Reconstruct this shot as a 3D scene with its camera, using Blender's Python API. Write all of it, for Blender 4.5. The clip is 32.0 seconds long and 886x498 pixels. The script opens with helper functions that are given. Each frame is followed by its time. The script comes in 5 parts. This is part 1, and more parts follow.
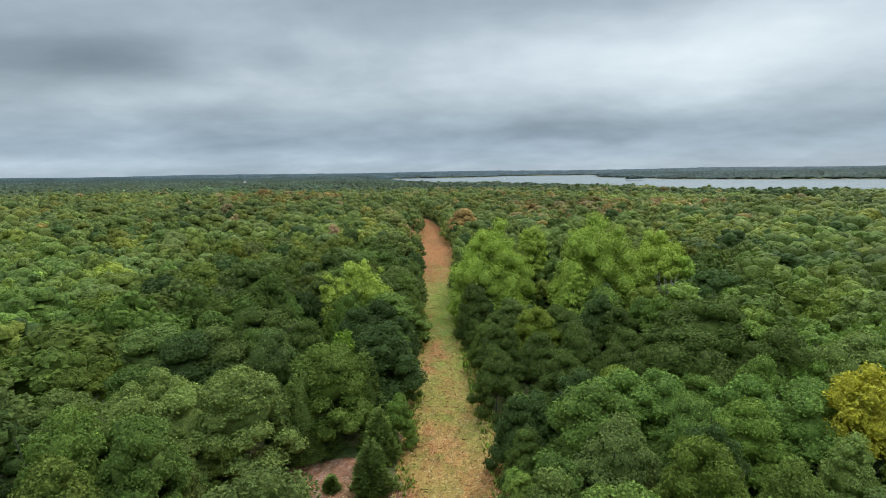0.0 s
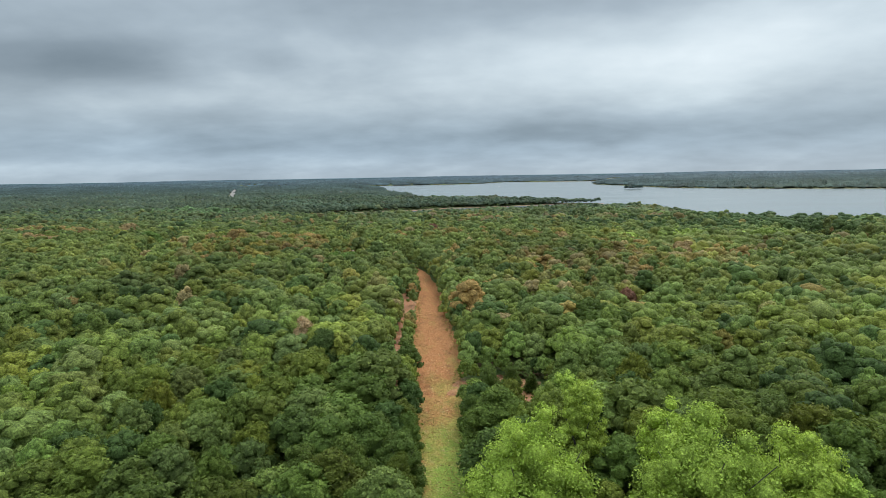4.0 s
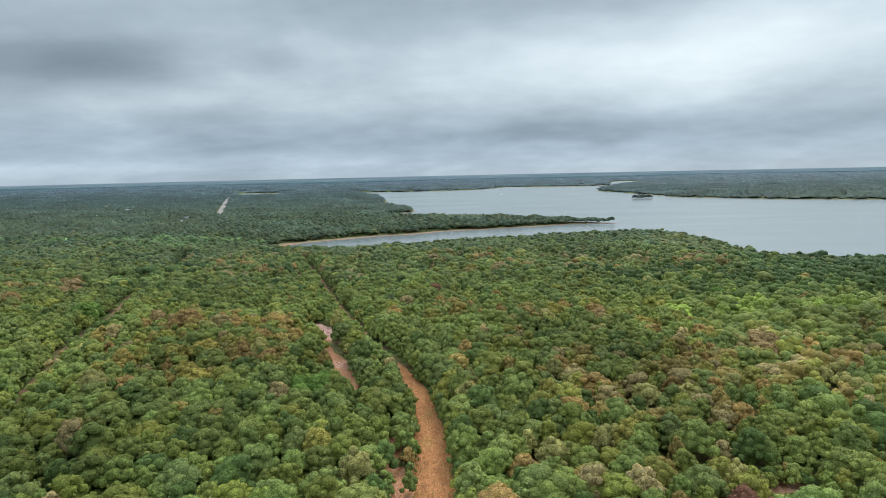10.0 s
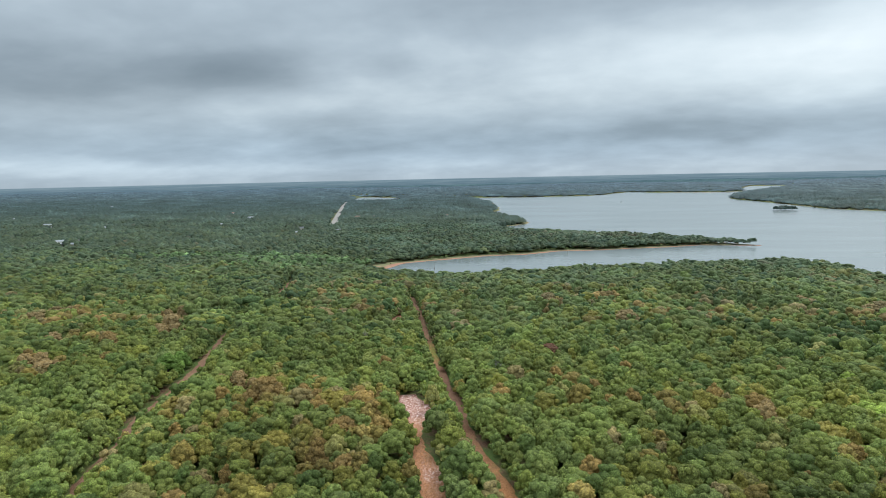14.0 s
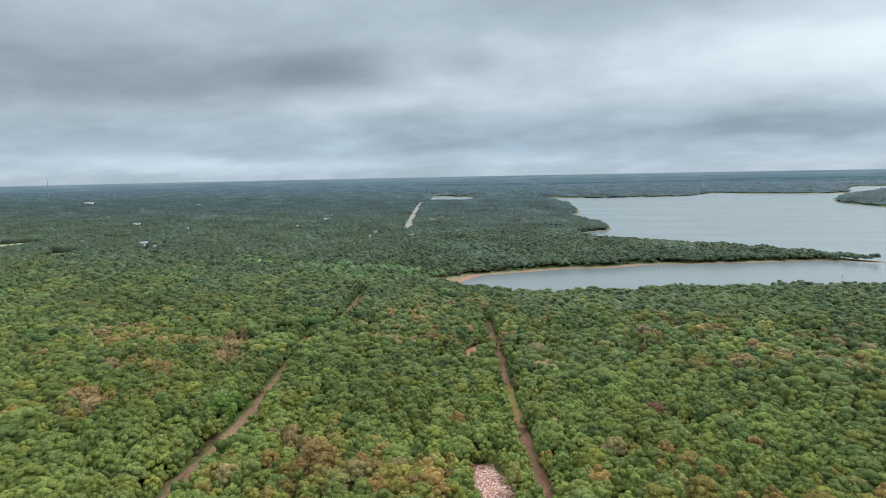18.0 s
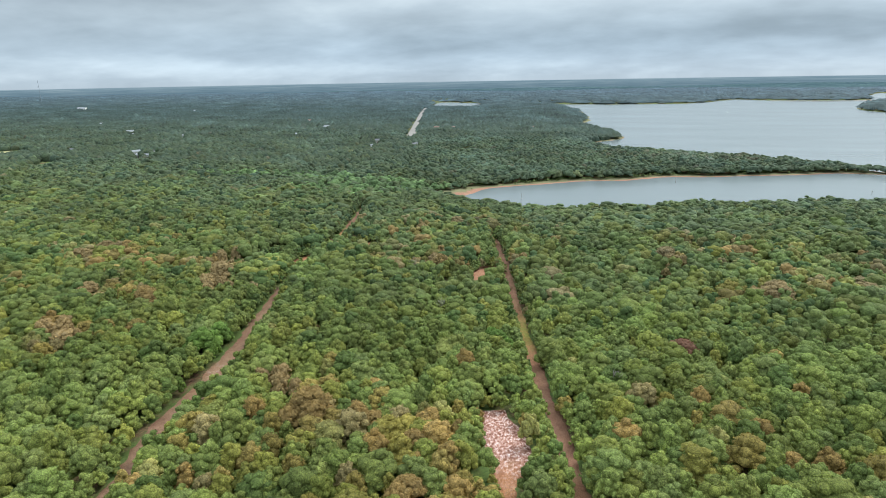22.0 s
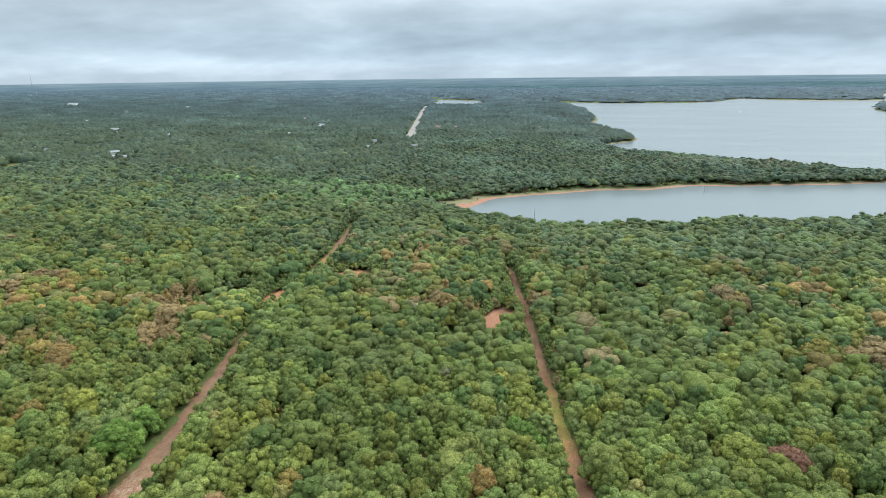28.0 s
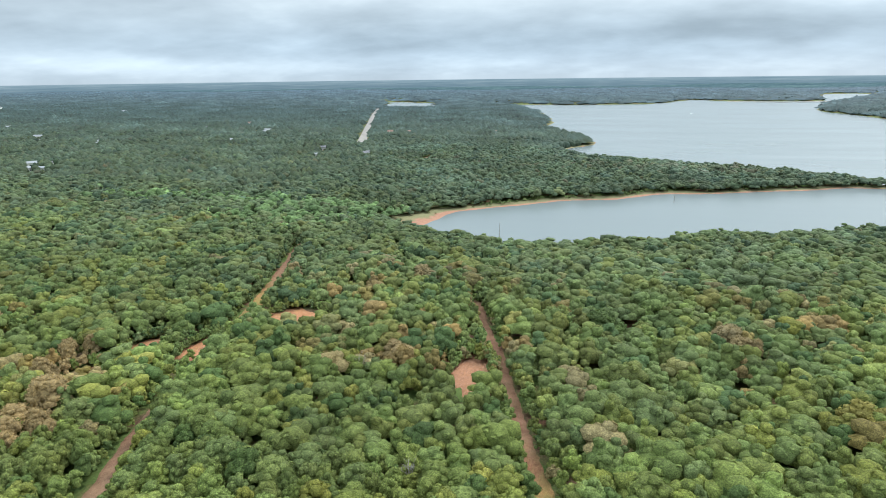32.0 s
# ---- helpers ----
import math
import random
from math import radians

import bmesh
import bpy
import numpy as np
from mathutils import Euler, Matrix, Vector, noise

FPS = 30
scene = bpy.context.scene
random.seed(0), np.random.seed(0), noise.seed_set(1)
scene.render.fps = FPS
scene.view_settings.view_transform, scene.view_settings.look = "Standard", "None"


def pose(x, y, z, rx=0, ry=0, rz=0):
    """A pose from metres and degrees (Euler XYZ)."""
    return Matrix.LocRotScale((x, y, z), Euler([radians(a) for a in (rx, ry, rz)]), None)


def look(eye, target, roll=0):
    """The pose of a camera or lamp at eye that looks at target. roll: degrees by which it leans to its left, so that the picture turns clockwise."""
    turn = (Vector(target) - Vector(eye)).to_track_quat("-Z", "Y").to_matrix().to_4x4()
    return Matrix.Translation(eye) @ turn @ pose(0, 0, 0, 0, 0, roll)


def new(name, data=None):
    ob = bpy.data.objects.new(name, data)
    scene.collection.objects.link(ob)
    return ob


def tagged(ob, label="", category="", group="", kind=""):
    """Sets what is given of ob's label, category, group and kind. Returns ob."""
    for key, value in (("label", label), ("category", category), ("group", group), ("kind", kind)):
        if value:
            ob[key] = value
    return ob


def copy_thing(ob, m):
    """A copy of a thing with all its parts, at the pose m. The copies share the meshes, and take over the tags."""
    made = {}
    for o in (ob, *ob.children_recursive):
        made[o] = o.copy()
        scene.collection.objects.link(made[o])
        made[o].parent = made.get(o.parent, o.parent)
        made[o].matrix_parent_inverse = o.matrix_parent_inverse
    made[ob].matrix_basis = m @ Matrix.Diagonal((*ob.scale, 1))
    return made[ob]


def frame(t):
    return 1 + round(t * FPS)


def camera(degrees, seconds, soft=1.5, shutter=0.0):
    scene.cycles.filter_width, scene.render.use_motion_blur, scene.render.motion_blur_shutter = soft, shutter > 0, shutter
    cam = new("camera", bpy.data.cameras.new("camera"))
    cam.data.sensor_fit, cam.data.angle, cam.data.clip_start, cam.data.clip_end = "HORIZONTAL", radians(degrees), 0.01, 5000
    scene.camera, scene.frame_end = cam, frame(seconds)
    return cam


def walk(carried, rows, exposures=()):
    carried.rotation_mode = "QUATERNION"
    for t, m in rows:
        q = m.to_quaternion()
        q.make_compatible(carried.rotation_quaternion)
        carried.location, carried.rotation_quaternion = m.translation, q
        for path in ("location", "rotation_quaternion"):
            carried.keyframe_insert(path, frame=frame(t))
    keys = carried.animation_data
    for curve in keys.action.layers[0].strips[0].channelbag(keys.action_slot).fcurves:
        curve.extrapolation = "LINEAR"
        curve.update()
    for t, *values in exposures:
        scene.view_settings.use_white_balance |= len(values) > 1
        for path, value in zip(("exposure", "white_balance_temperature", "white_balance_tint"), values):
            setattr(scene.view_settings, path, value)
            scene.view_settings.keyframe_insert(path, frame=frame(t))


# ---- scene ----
cam = camera(72.39, 32.0, 0.8)

# seconds, x, y, height, heading, tilt, lean
PATH = [
    (0, 0.00, 0.00, 30.00, -0.004, -7.424, -0.856),
    (0.5, -0.38, 5.81, 32.29, -0.151, -7.518, -0.901),
    (1, -0.71, 11.66, 34.58, -0.334, -7.493, -0.932),
    (1.5, -0.97, 17.55, 36.88, -0.371, -7.384, -0.891),
    (2, -1.18, 23.40, 39.16, -0.450, -7.283, -0.910),
    (2.5, -1.30, 29.26, 41.52, -0.534, -7.208, -0.955),
    (3, -1.39, 35.21, 43.95, -0.606, -7.188, -1.018),
    (3.5, -1.48, 41.28, 46.39, -0.600, -7.186, -1.026),
    (5.5, -1.99, 67.02, 55.69, -0.619, -7.229, -1.014),
    (6, -2.05, 73.26, 58.10, -0.611, -7.292, -1.038),
    (6.5, -2.08, 79.45, 60.54, -0.622, -7.302, -1.075),
    (7, -2.06, 85.66, 62.92, -0.633, -7.228, -1.096),
    (7.5, -2.04, 91.95, 65.22, -0.601, -7.236, -1.129),
    (8, -2.16, 98.27, 67.44, -0.617, -7.180, -1.183),
    (8.5, -2.35, 104.55, 69.66, -0.626, -7.161, -1.203),
    (9, -2.56, 110.79, 71.94, -0.631, -7.176, -1.195),
    (9.5, -2.69, 117.03, 74.24, -0.642, -7.226, -1.244),
    (10, -2.70, 123.33, 76.59, -0.629, -7.245, -1.261),
    (10.5, -2.56, 129.71, 79.00, -0.720, -7.189, -1.249),
    (11, -2.37, 136.10, 81.45, -0.745, -7.212, -1.238),
    (11.5, -2.21, 142.45, 83.88, -0.783, -7.213, -1.225),
    (12, -2.16, 148.72, 86.29, -0.823, -7.252, -1.150),
    (12.5, -2.30, 154.90, 88.67, -0.894, -7.313, -1.095),
    (13, -2.69, 161.03, 91.05, 1.029, -7.163, -1.156),
    (13.5, -3.36, 167.08, 93.44, 9.369, -6.954, -1.203),
    (14, -4.28, 173.01, 95.79, 10.022, -6.965, -1.235),
    (14.5, -5.41, 178.77, 98.04, 10.098, -7.041, -1.213),
    (15, -6.70, 184.32, 100.09, 12.640, -6.926, -1.203),
    (15.5, -8.06, 189.66, 101.86, 17.032, -6.937, -1.168),
    (17.5, -14.01, 209.05, 106.38, 17.112, -7.122, -1.130),
    (18, -15.44, 213.51, 107.05, 17.094, -7.129, -1.140),
    (19, -18.16, 221.81, 107.75, 17.223, -7.048, -1.147),
    (20, -20.52, 228.87, 107.44, 17.447, -8.369, -1.135),
    (20.5, -21.71, 232.32, 107.17, 17.576, -12.476, -1.109),
    (21, -22.95, 235.84, 106.90, 17.655, -15.556, -1.078),
    (22, -25.62, 243.46, 106.53, 17.643, -15.785, -1.002),
    (23, -28.64, 252.15, 106.35, 17.634, -15.793, -0.915),
    (24, -32.01, 261.98, 106.26, 17.676, -15.894, -0.861),
    (25.5, -37.53, 278.13, 106.26, 17.641, -15.981, -0.765),
    (28, -47.74, 307.20, 106.56, 17.635, -16.059, -0.686),
    (29, -51.87, 318.99, 106.67, 17.630, -16.074, -0.728),
    (30, -55.75, 330.91, 106.95, 17.584, -16.102, -0.769),
    (31, -59.55, 343.11, 107.37, 17.631, -15.990, -0.767),
    (31.5, -61.44, 349.18, 107.49, 15.951, -15.932, -0.743),
    (32, -63.33, 355.21, 107.56, 13.215, -15.973, -0.694),
]


def aim(x, y, z, heading, tilt, lean):
    a, b = radians(heading), radians(tilt)
    way = Vector((-math.sin(a) * math.cos(b), math.cos(a) * math.cos(b), math.sin(b)))
    eye = Vector((x, y, z))
    return look(eye, eye + way * 100, lean)


walk(cam, [(r[0], aim(*r[1:])) for r in PATH], [(0, 0.16), (3, 0.16), (6, 0.21), (10, 0.27), (19.7, 0.33), (20.6, 0.58), (21.2, 0.74), (22, 0.50), (23, 0.58), (25, 0.62), (30, 0.67), (32, 0.72)])

# ---- sky, sun ----
SUN_EL, SUN_AZ = 48.0, 35.0


def node(tree, kind, at=None, **values):
    n = tree.nodes.new(kind)
    for key, value in values.items():
        if key in n.inputs:
            n.inputs[key].default_value = value
    return n


def math_node(tree, op, a, b=None, clamp=False):
    n = tree.nodes.new("ShaderNodeMath")
    n.operation, n.use_clamp = op, clamp
    for i, v in enumerate((a, b)):
        if v is None:
            continue
        if isinstance(v, (int, float)):
            n.inputs[i].default_value = v
        else:
            tree.links.new(v, n.inputs[i])
    return n.outputs[0]


def mix_color(tree, fac, a, b, blend="MIX"):
    n = tree.nodes.new("ShaderNodeMix")
    n.data_type, n.blend_type = "RGBA", blend
    for sock, v in ((n.inputs[0], fac), (n.inputs[6], a), (n.inputs[7], b)):
        if isinstance(v, (int, float)):
            sock.default_value = v
        elif isinstance(v, tuple):
            sock.default_value = (*v[:3], 1)
        else:
            tree.links.new(v, sock)
    return n.outputs[2]


def ramp(tree, fac, stops):
    n = tree.nodes.new("ShaderNodeValToRGB")
    els = n.color_ramp.elements
    while len(els) < len(stops):
        els.new(0.5)
    for e, (p, col) in zip(els, stops):
        e.position = p
        e.color = (*col, 1) if isinstance(col, tuple) else (col, col, col, 1)
    tree.links.new(fac, n.inputs[0])
    return n.outputs[0]


def noise_tex(tree, vec, scale, detail=4.0, rough=0.55, distort=0.0):
    n = tree.nodes.new("ShaderNodeTexNoise")
    n.inputs["Scale"].default_value, n.inputs["Detail"].default_value = scale, detail
    n.inputs["Roughness"].default_value, n.inputs["Distortion"].default_value = rough, distort
    if vec is not None:
        tree.links.new(vec, n.inputs["Vector"])
    return n.outputs[0]


def stretch(tree, vec, scale, shift=(0, 0, 0)):
    n = tree.nodes.new("ShaderNodeMapping")
    n.inputs["Scale"].default_value, n.inputs["Location"].default_value = scale, shift
    tree.links.new(vec, n.inputs["Vector"])
    return n.outputs[0]


def make_world():
    w = bpy.data.worlds.new("overcast_sky")
    w.use_nodes = True
    scene.world = w
    t = w.node_tree
    bg = t.nodes["Background"]
    co = t.nodes.new("ShaderNodeTexCoord").outputs["Generated"]
    sep = t.nodes.new("ShaderNodeSeparateXYZ")
    t.links.new(co, sep.inputs[0])
    sx, sy, sz = sep.outputs
    az = math_node(t, "ARCTAN2", sx, sy)
    el = math_node(t, "ARCSINE", sz)
    # cloud deck seen in perspective: billows that flatten towards the horizon
    lift = math_node(t, "ADD", math_node(t, "MAXIMUM", sz, 0.0), 0.24)
    flat = t.nodes.new("ShaderNodeCombineXYZ")
    t.links.new(math_node(t, "DIVIDE", sx, lift), flat.inputs[0])
    t.links.new(math_node(t, "DIVIDE", sy, lift), flat.inputs[1])
    deck = flat.outputs[0]
    big = noise_tex(t, stretch(t, deck, (1.0, 1.1, 1.0), (3.1, 0.4, 0.9)), 1.9, 5.0, 0.48, 0.15)
    fine = noise_tex(t, stretch(t, deck, (1.0, 1.1, 1.0), (0.3, 2.2, 5.0)), 6.0, 5.0, 0.50, 0.1)
    low = noise_tex(t, stretch(t, co, (1.0, 1.0, 5.0), (1.3, 0.2, 2.0)), 6.0, 5.0, 0.5, 0.2)

    def blob(a0, e0, wa, we):
        da = math_node(t, "DIVIDE", math_node(t, "SUBTRACT", az, radians(a0)), radians(wa))
        de = math_node(t, "DIVIDE", math_node(t, "SUBTRACT", el, radians(e0)), radians(we))
        q = math_node(t, "ADD", math_node(t, "MULTIPLY", da, da), math_node(t, "MULTIPLY", de, de))
        return math_node(t, "EXPONENT", math_node(t, "MULTIPLY", q, -1.0))

    v = math_node(t, "ADD", math_node(t, "MULTIPLY", math_node(t, "SUBTRACT", big, 0.5), 0.46), 0.50)
    v = math_node(t, "ADD", v, math_node(t, "MULTIPLY", math_node(t, "SUBTRACT", fine, 0.5), 0.15))
    # lighter break on one side, heavier cloud on the other, a bluer belt low over the land
    for a0, e0, wa, we, amount in ((14, 9.4, 22, 3.2, 0.30), (25, 9.0, 9, 2.8, 0.14), (38, 13, 14, 6, 0.20), (-28, 9.4, 6, 1.8, -0.30), (-46, 8.2, 17, 4.2, -0.24), (-14.5, 10, 3, 1.4, -0.16), (-22, 6.6, 9, 1.2, 0.10),
                                   (15, 15.4, 11, 2.0, -0.20), (-16, 14.5, 18, 2.6, -0.08), (16, 3.4, 50, 1.7, -0.20), (-40, 1.0, 26, 0.8, 0.12), (-34, 5.6, 14, 1.2, 0.08), (-60, 3, 20, 3, 0.06)):
        v = math_node(t, "ADD", v, math_node(t, "MULTIPLY", blob(a0, e0, wa, we), amount))
    band = math_node(t, "MULTIPLY", blob(0, 3.0, 80, 3.0), math_node(t, "SUBTRACT", low, 0.5))
    v = math_node(t, "ADD", v, math_node(t, "MULTIPLY", band, 0.30))
    cloud = ramp(t, v, [(0.0, (0.143, 0.186, 0.222)), (0.25, (0.218, 0.272, 0.318)), (0.5, (0.344, 0.416, 0.474)), (0.75, (0.528, 0.614, 0.668)), (1.0, (0.696, 0.778, 0.822))])
    belt = blob(5, 2.2, 75, 2.6)
    cloud = mix_color(t, math_node(t, "MULTIPLY", belt, 0.9), cloud, mix_color(t, 1.0, cloud, (0.90, 1.0, 1.10), "MULTIPLY"))
    sky = t.nodes.new("ShaderNodeTexSky")
    sky.sky_type, sky.sun_disc = "NISHITA", False
    sky.sun_elevation, sky.sun_rotation = radians(SUN_EL), radians(SUN_AZ)
    thin = mix_color(t, 1.0, sky.outputs[0], (0.1, 0.1, 0.1), "MULTIPLY")
    over = mix_color(t, 0.06, cloud, thin)
    # beyond the land: the same wooded plain, far off, its haze painted in
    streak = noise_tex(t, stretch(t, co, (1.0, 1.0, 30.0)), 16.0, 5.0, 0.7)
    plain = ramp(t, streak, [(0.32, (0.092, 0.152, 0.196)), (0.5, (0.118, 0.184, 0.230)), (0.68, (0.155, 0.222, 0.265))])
    # haze lightening painted in towards the horizon
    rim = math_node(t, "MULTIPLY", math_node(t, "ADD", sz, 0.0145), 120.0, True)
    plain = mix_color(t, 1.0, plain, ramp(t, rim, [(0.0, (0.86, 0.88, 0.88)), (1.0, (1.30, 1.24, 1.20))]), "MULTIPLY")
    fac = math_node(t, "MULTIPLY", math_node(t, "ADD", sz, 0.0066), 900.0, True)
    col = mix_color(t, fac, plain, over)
    # an overcast sky is brightest overhead
    up = math_node(t, "MULTIPLY", math_node(t, "SUBTRACT", sz, 0.28), 1.6, True)
    col = mix_color(t, 1.0, col, ramp(t, up, [(0.0, (1.0, 1.0, 1.0)), (1.0, (4.3, 4.2, 4.0))]), "MULTIPLY")
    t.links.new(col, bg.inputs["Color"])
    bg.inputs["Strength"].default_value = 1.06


make_world()
sun_data = bpy.data.lights.new("sun", "SUN")
sun_data.energy, sun_data.angle, sun_data.color = 1.5, radians(14), (1.0, 0.965, 0.91)
sun = new("sun", sun_data)
sun.matrix_world = look((0, 0, 300), (-300 * math.cos(radians(SUN_EL)) * math.sin(radians(SUN_AZ)), -300 * math.cos(radians(SUN_EL)) * math.cos(radians(SUN_AZ)), 300 - 300 * math.sin(radians(SUN_EL))))


# ---- materials ----
def material(name, rough=0.8, spec=0.3):
    m = bpy.data.materials.new(name)
    m.use_nodes = True
    t = m.node_tree
    b = t.nodes["Principled BSDF"]
    b.inputs["Roughness"].default_value = rough
    b.inputs["Specular IOR Level"].default_value = spec
    return m, t, b


def bump(t, b, height, strength, dist):
    n = t.nodes.new("ShaderNodeBump")
    n.inputs["Strength"].default_value, n.inputs["Distance"].default_value = strength, dist
    t.links.new(height, n.inputs["Height"])
    t.links.new(n.outputs[0], b.inputs["Normal"])


def position(t):
    return t.nodes.new("ShaderNodeNewGeometry").outputs["Position"]


def leaf_material(name, from_object, cells, depth, contrast, vary=1.0, spread=1.0):
    """Foliage: the tree's own colour, varied clump by clump and by fine mottling."""
    m, t, b = material(name, 0.7, 0.10)
    if from_object:
        base = t.nodes.new("ShaderNodeObjectInfo").outputs["Color"]
    else:
        a = t.nodes.new("ShaderNodeAttribute")
        a.attribute_name = "tint"
        base = a.outputs["Color"]
    geo = t.nodes.new("ShaderNodeNewGeometry")
    isl = geo.outputs["Random Per Island"]
    k = ramp(t, isl, [(0.0, tuple(1 - spread * q for q in (0.22, 0.20, 0.17))), (0.45, (0.98, 0.99, 0.99)), (0.85, tuple(1 + spread * q for q in (0.12, 0.11, 0.07))), (1.0, tuple(1 + spread * q for q in (0.30, 0.27, 0.18)))])
    c1 = mix_color(t, vary, base, k, "MULTIPLY")
    n = noise_tex(t, geo.outputs["Position"], cells, 2.0, 0.65)
    broad = noise_tex(t, geo.outputs["Position"], cells * 0.3, 2.0, 0.6)
    # mottling carries leaf tones and the painted dark of gaps between sprays
    c2 = mix_color(t, 1.0, c1, ramp(t, n, [(0.36, 1 - 0.75 * contrast), (0.5, 1.0), (0.64, 1 + contrast)]), "MULTIPLY")
    c2 = mix_color(t, 1.0, c2, ramp(t, broad, [(0.35, 0.80), (0.5, 1.0), (0.65, 1.22)]), "MULTIPLY")
    bump(t, b, n, 1.0, depth)
    t.links.new(c2, b.inputs["Base Color"])
    tr = t.nodes.new("ShaderNodeBsdfTranslucent")
    t.links.new(mix_color(t, 1.0, c2, (1.10, 1.15, 0.80), "MULTIPLY"), tr.inputs["Color"])
    mx = t.nodes.new("ShaderNodeMixShader")
    mx.inputs[0].default_value = 0.20
    t.links.new(b.outputs[0], mx.inputs[1])
    t.links.new(tr.outputs[0], mx.inputs[2])
    t.links.new(mx.outputs[0], t.nodes["Material Output"].inputs["Surface"])
    return m


LEAF = leaf_material("foliage", True, 7.0, 0.10, 0.36, 1.0, 1.0)
LEAF_STUFF = leaf_material("woodland_foliage", False, 5.5, 0.16, 0.42, 1.0, 0.85)
LEAF_MID = leaf_material("canopy_foliage", False, 2.9, 0.28, 0.52, 1.0, 0.75)
LEAF_FAR = leaf_material("far_foliage", False, 0.8, 0.7, 0.28, 0.5, 0.8)


def bark_material():
    m, t, b = material("bark", 0.9, 0.15)
    p = position(t)
    n = noise_tex(t, stretch(t, p, (6, 6, 1.2)), 3.0, 5.0, 0.65)
    t.links.new(ramp(t, n, [(0.3, (0.05, 0.042, 0.035)), (0.6, (0.13, 0.115, 0.10)), (0.8, (0.20, 0.18, 0.16))]), b.inputs["Base Color"])
    bump(t, b, n, 0.7, 0.05)
    return m


BARK = bark_material()


def pale_bark_material():
    m, t, b = material("bleached_wood", 0.9, 0.15)
    n = noise_tex(t, stretch(t, position(t), (6, 6, 1.0)), 3.0, 5.0, 0.65)
    t.links.new(ramp(t, n, [(0.3, (0.16, 0.14, 0.12)), (0.7, (0.34, 0.31, 0.28))]), b.inputs["Base Color"])
    bump(t, b, n, 0.6, 0.04)
    return m


PALE_BARK = pale_bark_material()


def ground_material():
    """Leaf litter and low growth under the trees; red sand by the waterline."""
    m, t, b = material("woodland_floor", 0.95, 0.1)
    p = position(t)
    n1 = noise_tex(t, p, 0.09, 5.0, 0.6)
    n2 = noise_tex(t, p, 1.6, 5.0, 0.7)
    litter = ramp(t, n2, [(0.3, (0.05, 0.035, 0.022)), (0.55, (0.16, 0.085, 0.055)), (0.75, (0.27, 0.15, 0.095))])
    growth = ramp(t, n2, [(0.3, (0.05, 0.075, 0.022)), (0.7, (0.12, 0.17, 0.05))])
    c = mix_color(t, ramp(t, n1, [(0.36, 0.0), (0.54, 1.0)]), litter, growth)
    a = t.nodes.new("ShaderNodeAttribute")
    a.attribute_name = "shore"
    sand = ramp(t, noise_tex(t, p, 0.35, 5.0, 0.65), [(0.3, (0.25, 0.120, 0.080)), (0.55, (0.31, 0.165, 0.11)), (0.75, (0.31, 0.205, 0.145))])
    reed = ramp(t, n2, [(0.3, (0.13, 0.13, 0.060)), (0.7, (0.22, 0.195, 0.110))])
    wet = math_node(t, "ADD", a.outputs["Fac"], math_node(t, "MULTIPLY", math_node(t, "SUBTRACT", n1, 0.5), 0.5))
    c = mix_color(t, ramp(t, wet, [(0.18, 0.0), (0.35, 1.0)]), c, reed)
    c = mix_color(t, ramp(t, wet, [(0.78, 0.0), (0.88, 1.0)]), c, sand)
    t.links.new(c, b.inputs["Base Color"])
    bump(t, b, n2, 0.8, 0.3)
    return m


GROUND = ground_material()


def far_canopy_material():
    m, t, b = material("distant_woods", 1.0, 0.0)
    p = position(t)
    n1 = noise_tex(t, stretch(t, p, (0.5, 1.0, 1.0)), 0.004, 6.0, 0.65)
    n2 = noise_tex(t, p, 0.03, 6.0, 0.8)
    # bluish haze of distance is mixed into these canopy greens
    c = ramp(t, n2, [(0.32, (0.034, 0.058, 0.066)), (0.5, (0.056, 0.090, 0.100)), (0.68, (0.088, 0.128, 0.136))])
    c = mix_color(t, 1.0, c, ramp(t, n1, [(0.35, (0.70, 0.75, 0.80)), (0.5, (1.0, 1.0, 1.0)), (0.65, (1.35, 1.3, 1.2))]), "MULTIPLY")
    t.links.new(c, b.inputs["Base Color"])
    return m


FAR_WOODS = far_canopy_material()


